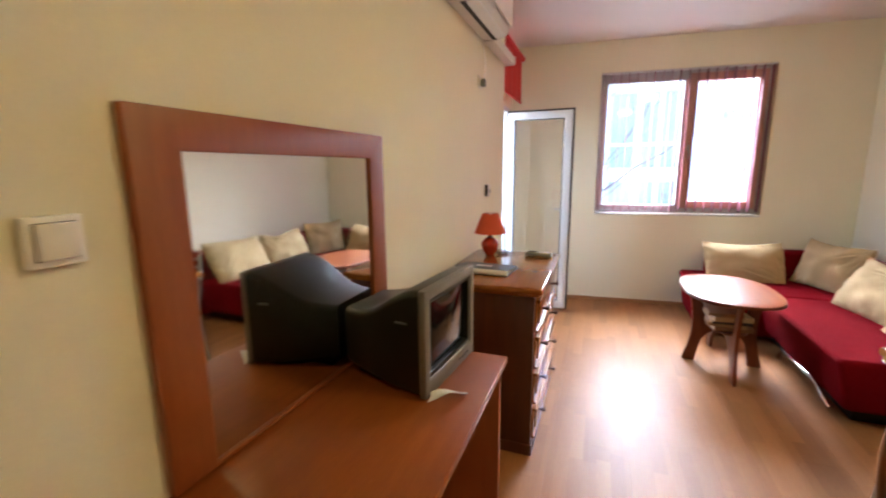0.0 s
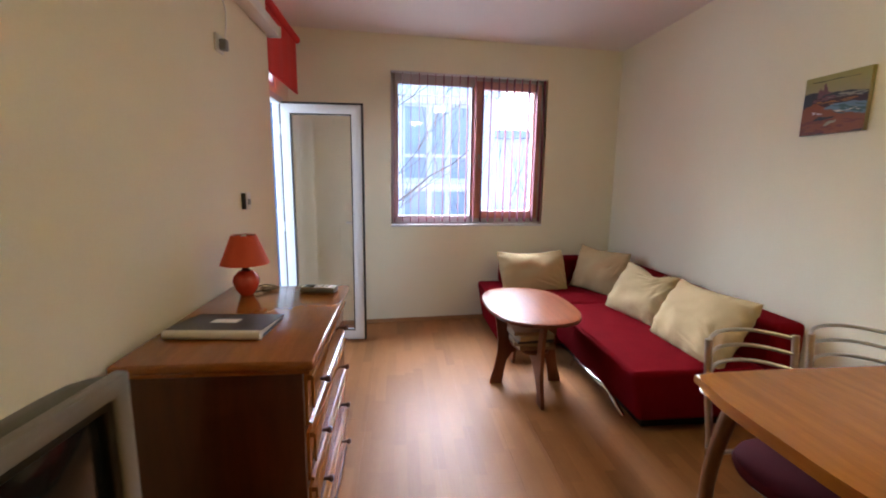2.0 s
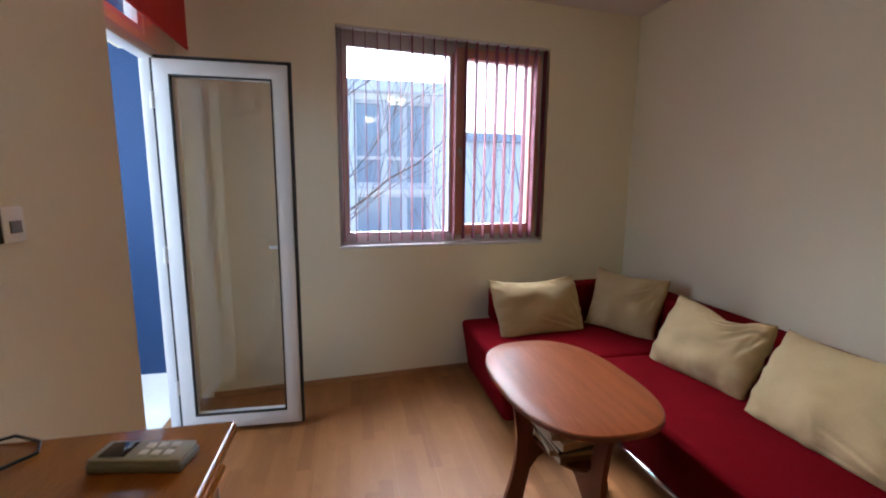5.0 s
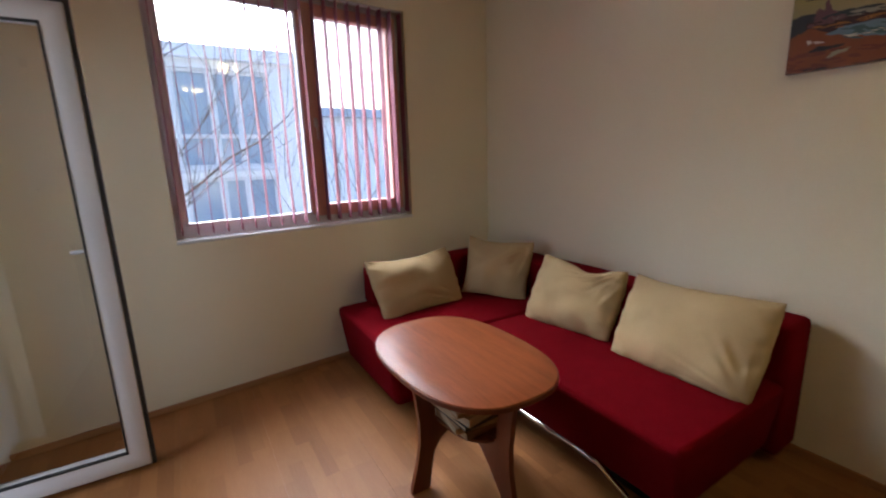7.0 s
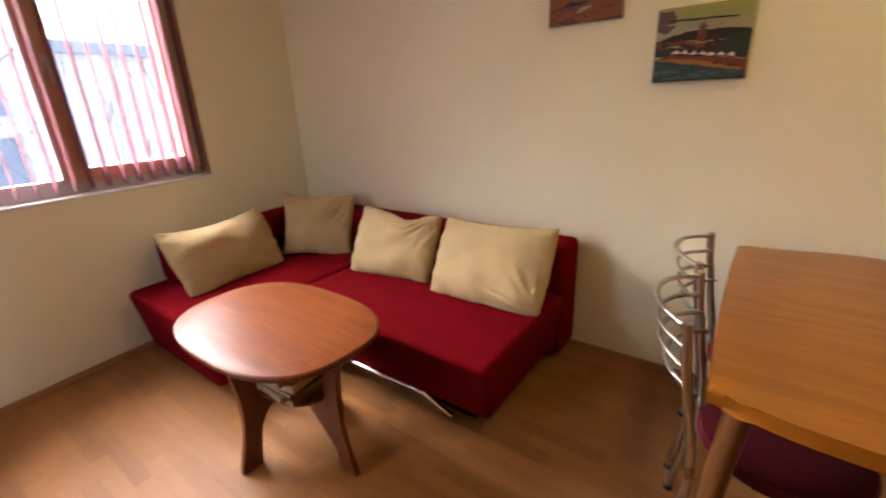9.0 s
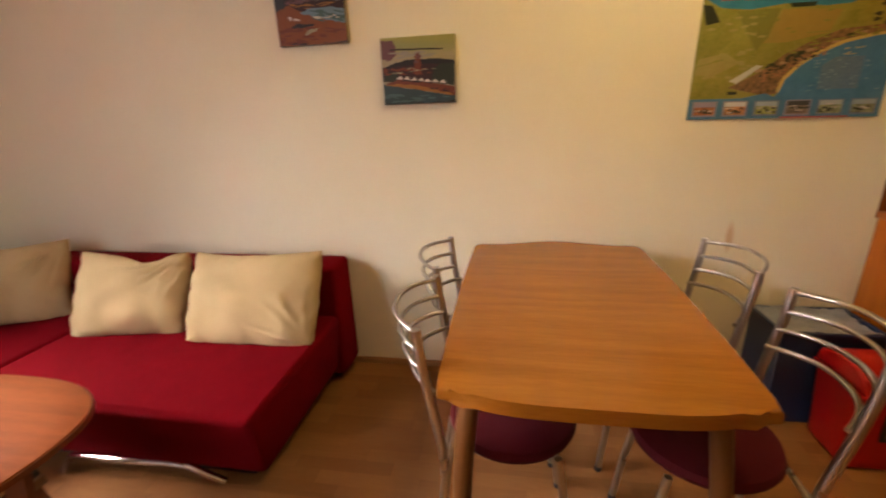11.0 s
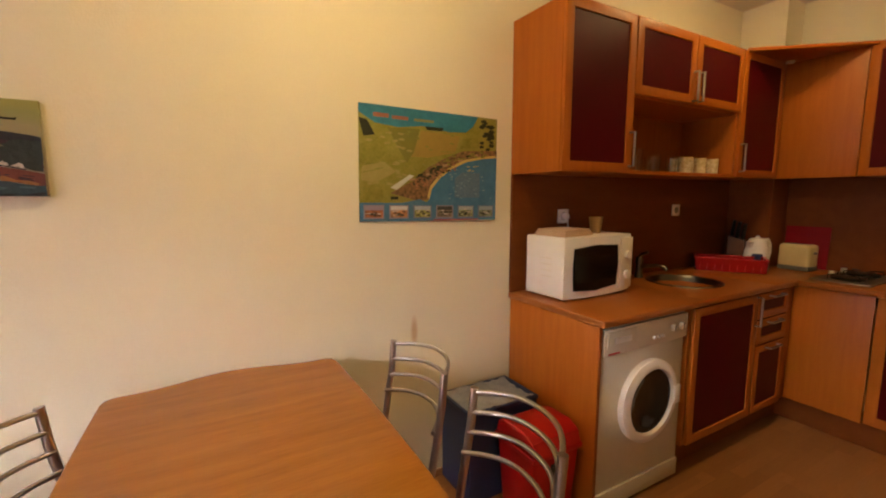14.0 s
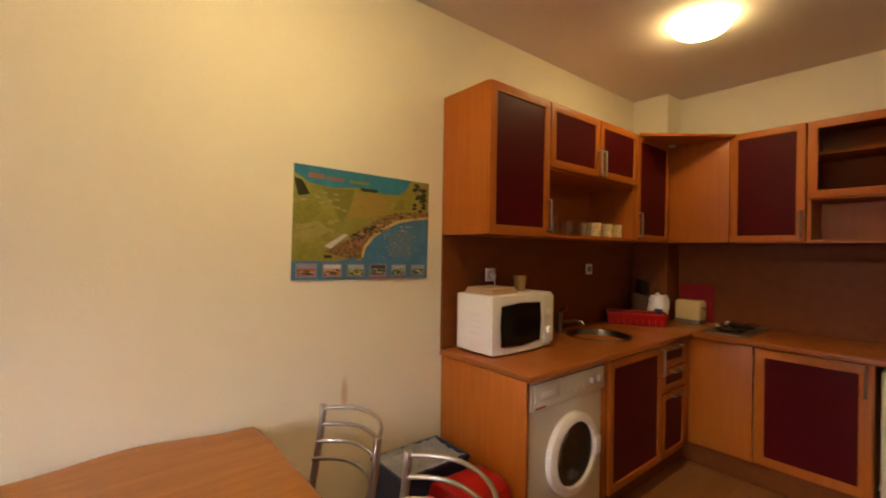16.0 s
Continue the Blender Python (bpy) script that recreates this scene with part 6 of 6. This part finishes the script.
# sink and tap
sk = thing("sink", "round stainless steel sink set into the worktop", "sink", pose(SX, SY, CT1))
part("bowl", lathe(B(), [(SR, 0.001), (SR - 0.004, 0.006), (SR - 0.022, 0.005), (SR - 0.030, -0.01), (SR - 0.036, -0.10), (SR - 0.06, -0.135), (0.03, -0.145), (0.026, -0.152), (0, -0.152)], 48), M_SINK, sk)
part("drain", lathe(B(), [(0, -0.1435), (0.022, -0.1435), (0.026, -0.148), (0.0, -0.1485)], 20), M_CHROME, sk)
tp = thing("tap", "dull chrome mixer tap behind the sink", "tap", pose(2.50, -0.10, CT1))
part("body", lathe(B(), [(0, 0), (0.026, 0), (0.026, 0.01), (0.020, 0.02), (0.020, 0.08), (0.024, 0.10), (0.018, 0.125), (0, 0.13)], 20), M_SINK, tp)
part("spout", tube(B(), [(0, 0, 0.055), (-0.04, -0.005, 0.075), (-0.10, -0.02, 0.085), (-0.15, -0.03, 0.078), (-0.16, -0.032, 0.06)], 0.011, 12), M_SINK, tp)
part("lever", tube(B(), [(0, 0, 0.115), (-0.01, 0.0, 0.14), (-0.06, 0.01, 0.165)], [0.012, 0.011, 0.008], 10), M_SINK, tp)

# microwave, towel, cup
mw = thing("microwave", "white microwave oven standing on the worktop", "microwave", pose(2.262, 0.285, CT1, 0, 0, 2.3))
part("body", bx(0.035, 0.0, 0.012, 0.275, 0.495, 0.305, bev=0.006), M_WHITE, mw)
n = 12
b = prism(B(), [(0.033, 0.0)] + [(0.033 - 0.012 - 0.022 * (1 - (2 * k / n - 1) ** 2), 0.495 * k / n) for k in range(n + 1)] + [(0.033, 0.495)], "z", 0.012, 0.305, 0.003)
part("front", b, M_WHITE, mw)
b = prism(B(), [(0.138, 0.055), (0.30, 0.042), (0.442, 0.052), (0.447, 0.16), (0.442, 0.254), (0.30, 0.266), (0.138, 0.258), (0.130, 0.16)], "x", -0.0045, 0.01, 0.002)
part("window", b, M_DARKGLASS, mw, "dark oven window")
part("control_panel", bx(-0.0015, 0.012, 0.03, 0.012, 0.105, 0.29, bev=0.003), M_AC, mw)
for z in (0.10, 0.20):
    part("dial", tube(B(), [(0.0, 0.058, z), (-0.016, 0.058, z)], 0.021, 20), M_WHITE, mw)
for k in range(4):
    part("vent", bx(0.10, 0.4945, 0.11 + 0.03 * k, 0.17, 0.4965, 0.114 + 0.03 * k), M_AC, mw, smooth=False)
for x, y in ((0.06, 0.04), (0.06, 0.455), (0.25, 0.04), (0.25, 0.455)):
    part("foot", lathe(B(), [(0, 0), (0.014, 0), (0.014, 0.013), (0, 0.013)], 10, c=(x, y, 0)), M_GASKET, mw)
tw = thing("folded_towel", "folded pinkish towel lying on the microwave", "towel", pose(2.40, 0.65, CT1 + 0.3055, 0, 0, 8))
for k in range(3):
    part("layer", bx(-0.095 + 0.006 * k, -0.115 + 0.004 * k, 0.011 * k, 0.095 - 0.003 * k, 0.115 - 0.008 * k, 0.0105 + 0.011 * k, bev=0.0045, seg=3), M_CLOTH_P, tw)
cu = thing("cup", "amber plastic cup standing on the microwave", "cup", pose(2.40, 0.42, CT1 + 0.3055))
part("body", lathe(B(), [(0, 0), (0.026, 0), (0.036, 0.085), (0.034, 0.085), (0.024, 0.004), (0, 0.004)], 24), M_AMBER, cu)


def wall_socket(label, y, z, plug):
    s = thing("wall_socket", label, "socket", pose(RX - 0.014, y, z), "sockets on the splashback")
    part("plate", bx(-0.011, -0.038, -0.038, -0.001, 0.038, 0.038, bev=0.003), M_WHITE, s)
    part("well", tube(B(), [(-0.0105, 0, 0), (-0.0125, 0, 0)], 0.022, 20), M_GREYPL, s)
    if plug:
        part("plug", tube(B(), [(-0.012, 0, 0), (-0.035, 0, 0), (-0.045, 0, -0.01)], [0.019, 0.017, 0.010], 14), M_WHITE, s)
        part("cable", tube(B(), [(-0.042, 0, -0.01), (-0.045, 0.0, -0.06), (-0.03, -0.01, -0.10)], 0.004, 8), M_WHITE, s)


wall_socket("white socket with a plugged cable above the microwave", 0.50, 1.285, True)
wall_socket("white socket on the brown splashback", -0.53, 1.30, False)

# dish rack, kettle, toaster, board, utensil, hob
rk = thing("dish_rack", "see-through red plastic dish basket in the worktop corner", "dish rack", pose(2.35, -0.835, CT1, 0, 0, 31))
part("tray", bx(-0.19, -0.078, 0.0, 0.19, 0.078, 0.006, bev=0.002), M_REDCLEAR, rk)
part("rim", ring(B(), -0.205, -0.09, 0.205, 0.09, 0.008, "z", 0.084, 0.093, 0.003), M_REDPL, rk)
for s in (-1, 1):
    part("long_side", prism(B(), [(s * 0.076, 0.004), (s * 0.086, 0.086), (s * 0.089, 0.086), (s * 0.079, 0.004)], "x", -0.198, 0.198), M_REDCLEAR, rk, smooth=False)
    part("short_side", prism(B(), [(s * 0.190, 0.004), (s * 0.200, 0.086), (s * 0.203, 0.086), (s * 0.193, 0.004)], "y", -0.082, 0.082), M_REDCLEAR, rk, smooth=False)
    for k in range(9):
        part("rib", bx(-0.168 + 0.042 * k, s * 0.083 - 0.0015, 0.006, -0.164 + 0.042 * k, s * 0.083 + 0.0015, 0.085), M_REDPL, rk, smooth=False)
bo = thing("bowl", "white bowl lying in the dish rack", "bowl", pose(2.375, -0.815, CT1 + 0.0065))
part("body", lathe(B(), [(0, 0), (0.03, 0), (0.058, 0.045), (0.055, 0.045), (0.028, 0.005), (0, 0.005)], 28), M_WHITE, bo)
kt = thing("kettle", "white electric kettle with a blue water window", "kettle", pose(2.295, -1.06, CT1, 0, 0, 75))
kt.scale = (1.06, 1.06, 1.02)
part("base", lathe(B(), [(0, 0), (0.072, 0), (0.074, 0.012), (0.066, 0.02), (0, 0.02)], 32), M_GREYPL, kt)
part("body", lathe(B(), [(0, 0.021), (0.068, 0.021), (0.072, 0.05), (0.066, 0.12), (0.054, 0.175), (0.050, 0.19), (0, 0.19)], 32), M_WHITE, kt)
part("lid", lathe(B(), [(0, 0.190), (0.048, 0.190), (0.042, 0.203), (0.012, 0.210), (0.010, 0.222), (0, 0.224)], 28), M_WHITE, kt)
part("handle", tube(B(), [(-0.045, 0, 0.192), (-0.085, 0, 0.195), (-0.105, 0, 0.165), (-0.108, 0, 0.11), (-0.095, 0, 0.065), (-0.066, 0, 0.05)], 0.011, 12), M_WHITE, kt)
part("spout", prism(B(), [(0.040, 0.188), (0.075, 0.185), (0.058, 0.14)], "y", -0.018, 0.018, 0.003), M_WHITE, kt)
part("water_window", lathe(B(), [(0, -0.03), (0.03, -0.022), (0.034, 0), (0.03, 0.022), (0, 0.03)], 20, c=(0.035, 0.034, 0.085)), M_BLUEPL, kt, "blue water window")
to = thing("toaster", "cream toaster with a grey foot", "toaster", pose(2.14, -1.27, CT1, 0, 0, -6))
to.scale = (0.78, 0.85, 0.95)
part("body", bx(-0.12, -0.07, 0.02, 0.12, 0.07, 0.185, bev=0.028, seg=5), M_CREAM, to)
part("foot", bx(-0.118, -0.068, 0.0, 0.118, 0.068, 0.035, bev=0.01), M_GREYPL, to)
for y in (-0.022, 0.022):
    part("slot", bx(-0.085, y - 0.009, 0.1835, 0.085, y + 0.009, 0.1865), M_GASKET, to, smooth=False)
part("lever", bx(-0.135, -0.012, 0.12, -0.118, 0.012, 0.135, bev=0.003), M_GREYPL, to)
cb = thing("chopping_board", "dark red plastic chopping board leaning on the splashback", "chopping board", pose(2.15, BY + 0.03, CT1 + 0.001, 4, 0, 0))
o = [(-0.125, 0.0), (0.125, 0.0), (0.127, 0.385), (0.115, 0.41), (-0.115, 0.41), (-0.127, 0.385)]
part("board", prism(B(), o, "y", -0.004, 0.004, 0.002), M_BOARDRED, cb)
part("grip_slot", bx(-0.035, 0.0035, 0.362, 0.035, 0.0055, 0.382, bev=0.0008), M_PANEL, cb, "slot for the fingers")
kb = thing("knife_block", "wooden knife block with black-handled knives in the corner", "knife block", pose(2.445, -1.115, CT1, 0, 0, 20))
part("block", prism(B(), [(-0.05, 0.0), (0.06, 0.0), (0.055, 0.215), (-0.045, 0.185)], "y", -0.045, 0.045, 0.004), M_OAK_L, kb)
for k in range(5):
    x, y = -0.028 + 0.034 * (k % 3), -0.022 + 0.044 * (k // 3)
    part("knife_handle", tube(B(), [(x, y, 0.185), (x - 0.004, y, 0.25), (x - 0.012, y, 0.30 + 0.012 * (k % 3))], [0.010, 0.013, 0.010], 10, wide=1.3), M_BLACK, kb)
hb = thing("hob", "black two-ring hob on a steel tray", "hob", pose(1.805, -1.155, CT1))
part("tray", bx(-0.137, -0.245, 0.001, 0.137, 0.245, 0.012, bev=0.004), M_HANDLE, hb)
for y in (-0.12, 0.11):
    part("burner", lathe(B(), [(0, 0.012), (0.078, 0.012), (0.080, 0.022), (0.074, 0.026), (0.03, 0.025), (0, 0.024)], 32, c=(0, y, 0)), M_BLACK, hb)
for y in (-0.12, 0.11):
    for a in range(4):
        g_ = B()
        ca, sa = math.cos(a * math.pi / 2 + 0.785), math.sin(a * math.pi / 2 + 0.785)
        tube(g_, [(0.10 * ca, y + 0.10 * sa, 0.012), (0.10 * ca, y + 0.10 * sa, 0.038), (0.03 * ca, y + 0.03 * sa, 0.038)], 0.004, 6)
        part("pan_support", g_, M_BLACK, hb)
part("knob", lathe(B(), [(0, 0.012), (0.016, 0.012), (0.014, 0.034), (0, 0.034)], 16, c=(0.115, -0.20, 0)), M_WHITE, hb)
part("knob", lathe(B(), [(0, 0.012), (0.016, 0.012), (0.014, 0.034), (0, 0.034)], 16, c=(0.115, -0.01, 0)), M_WHITE, hb)

# crockery on the open shelf
for k in range(5):
    g_ = thing("mug", "cream china mug on the open shelf", "mug", pose(2.335 + 0.09 * (k % 2), -0.235 - 0.066 * k, UZ0 + 0.0185, 0, 0, 160 + 37 * k), "crockery on the shelf")
    part("body", lathe(B(), [(0, 0), (0.034, 0), (0.038, 0.004), (0.041, 0.092), (0.038, 0.092), (0.035, 0.006), (0, 0.006)], 24), M_CHINA, g_)
    part("handle", tube(B(), [(0.039, 0, 0.072), (0.057, 0, 0.070), (0.061, 0, 0.047), (0.056, 0, 0.026), (0.036, 0, 0.020)], 0.0045, 8), M_CHINA, g_)
for k in range(5):
    g_ = thing("drinking_glass", "clear drinking glass on the open shelf", "glass", pose(2.35 + 0.08 * (k % 2), 0.18 - 0.075 * k, UZ0 + 0.0185), "crockery on the shelf")
    part("body", lathe(B(), [(0, 0), (0.024, 0), (0.030, 0.095 if k else 0.12), (0.0285, 0.095 if k else 0.12), (0.0225, 0.008), (0, 0.008)], 24), M_GLASS, g_)

# bins
bn = thing("waste_bin", "red plastic bin with a lid and sticker", "bin", pose(2.175, 1.005, 0))
part("bucket", bx(-0.135, -0.13, 0.0, 0.115, 0.13, 0.33, bev=0.02, seg=3, inset=0.018), M_REDPL, bn)
part("rim", ring(B(), -0.142, -0.137, 0.122, 0.137, 0.016, "z", 0.322, 0.345, 0.004), M_REDPL, bn)
b = prism(B(), [(-0.142, 0.346), (0.122, 0.346), (0.105, 0.40), (0.05, 0.425), (-0.07, 0.425), (-0.125, 0.40)], "y", -0.135, 0.135, 0.015, 3)
part("lid", b, M_REDPL, bn)
b = bx(-0.1355, -0.045, 0.15, -0.1315, 0.035, 0.29)
part("sticker", b, M_DARKBOOK, bn, "dark green label with a pale mark", smooth=False)
part("sticker_mark", bx(-0.1365, -0.02, 0.17, -0.1355, 0.015, 0.25), M_PAPER, bn, smooth=False)
b2 = thing("waste_bin", "dark blue open bin lined with a grey bag", "bin", pose(2.435, 1.075, 0))
bb = B()
ring(bb, -0.125, -0.19, 0.125, 0.19, 0.006, "z", 0.01, 0.43)
box(bb, -0.119, -0.184, 0.0, 0.119, 0.184, 0.012)
part("bucket", bb, M_BLUEPL, b2, smooth=False)
part("rim", ring(B(), -0.133, -0.198, 0.133, 0.198, 0.016, "z", 0.425, 0.445, 0.005), M_BLUEPL, b2)
bb = B()
n, k2 = 12, 14
gr = [[bb.verts.new((-0.118 + 0.236 * i / n, -0.182 + 0.364 * j / k2, 0.428 + 0.016 * (abs(2 * i / n - 1) ** 3) + 0.02 * noise.noise(Vector((i * 0.7, j * 0.7, 3))))) for j in range(k2 + 1)] for i in range(n + 1)]
for i in range(n):
    for j in range(k2):
        bb.faces.new((gr[i][j], gr[i + 1][j], gr[i + 1][j + 1], gr[i][j + 1]))
part("bag", bb, M_BAG, b2, "crumpled grey plastic bag")

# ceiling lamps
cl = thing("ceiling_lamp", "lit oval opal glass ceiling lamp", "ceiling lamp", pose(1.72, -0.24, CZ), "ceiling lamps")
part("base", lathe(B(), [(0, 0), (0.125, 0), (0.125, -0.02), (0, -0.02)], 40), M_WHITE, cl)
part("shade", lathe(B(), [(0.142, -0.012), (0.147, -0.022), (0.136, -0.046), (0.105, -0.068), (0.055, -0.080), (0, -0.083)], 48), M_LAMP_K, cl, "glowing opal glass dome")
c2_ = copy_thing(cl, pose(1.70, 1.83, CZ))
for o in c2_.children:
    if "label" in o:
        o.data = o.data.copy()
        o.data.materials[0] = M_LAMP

# ---- floor boards ----
BW, BLN = 0.1935, 1.285
full = None
x = LX - 0.13
col = 0
while x < RX:
    x1 = min(x + BW, RX)
    y = BY - (col * 0.47) % BLN
    while y < 5.56:
        a, c_ = max(y, BY), min(y + BLN, 5.56)
        if c_ - a > 0.02:
            isfull = abs(c_ - a - BLN) < 1e-6 and abs(x1 - x - BW) < 1e-6
            if isfull and full is not None:
                q = new("floor_board", full)
                q.parent = floor
            else:
                b = bx(0, 0, -0.012, x1 - x - 0.0004, c_ - a - 0.0004, 0.0)
                q = part("floor_board", b, M_FLOOR, floor, smooth=False)
                if isfull:
                    full = q.data
            q.matrix_basis = pose(x, a, 0)
        y += BLN
    x += BW
    col += 1
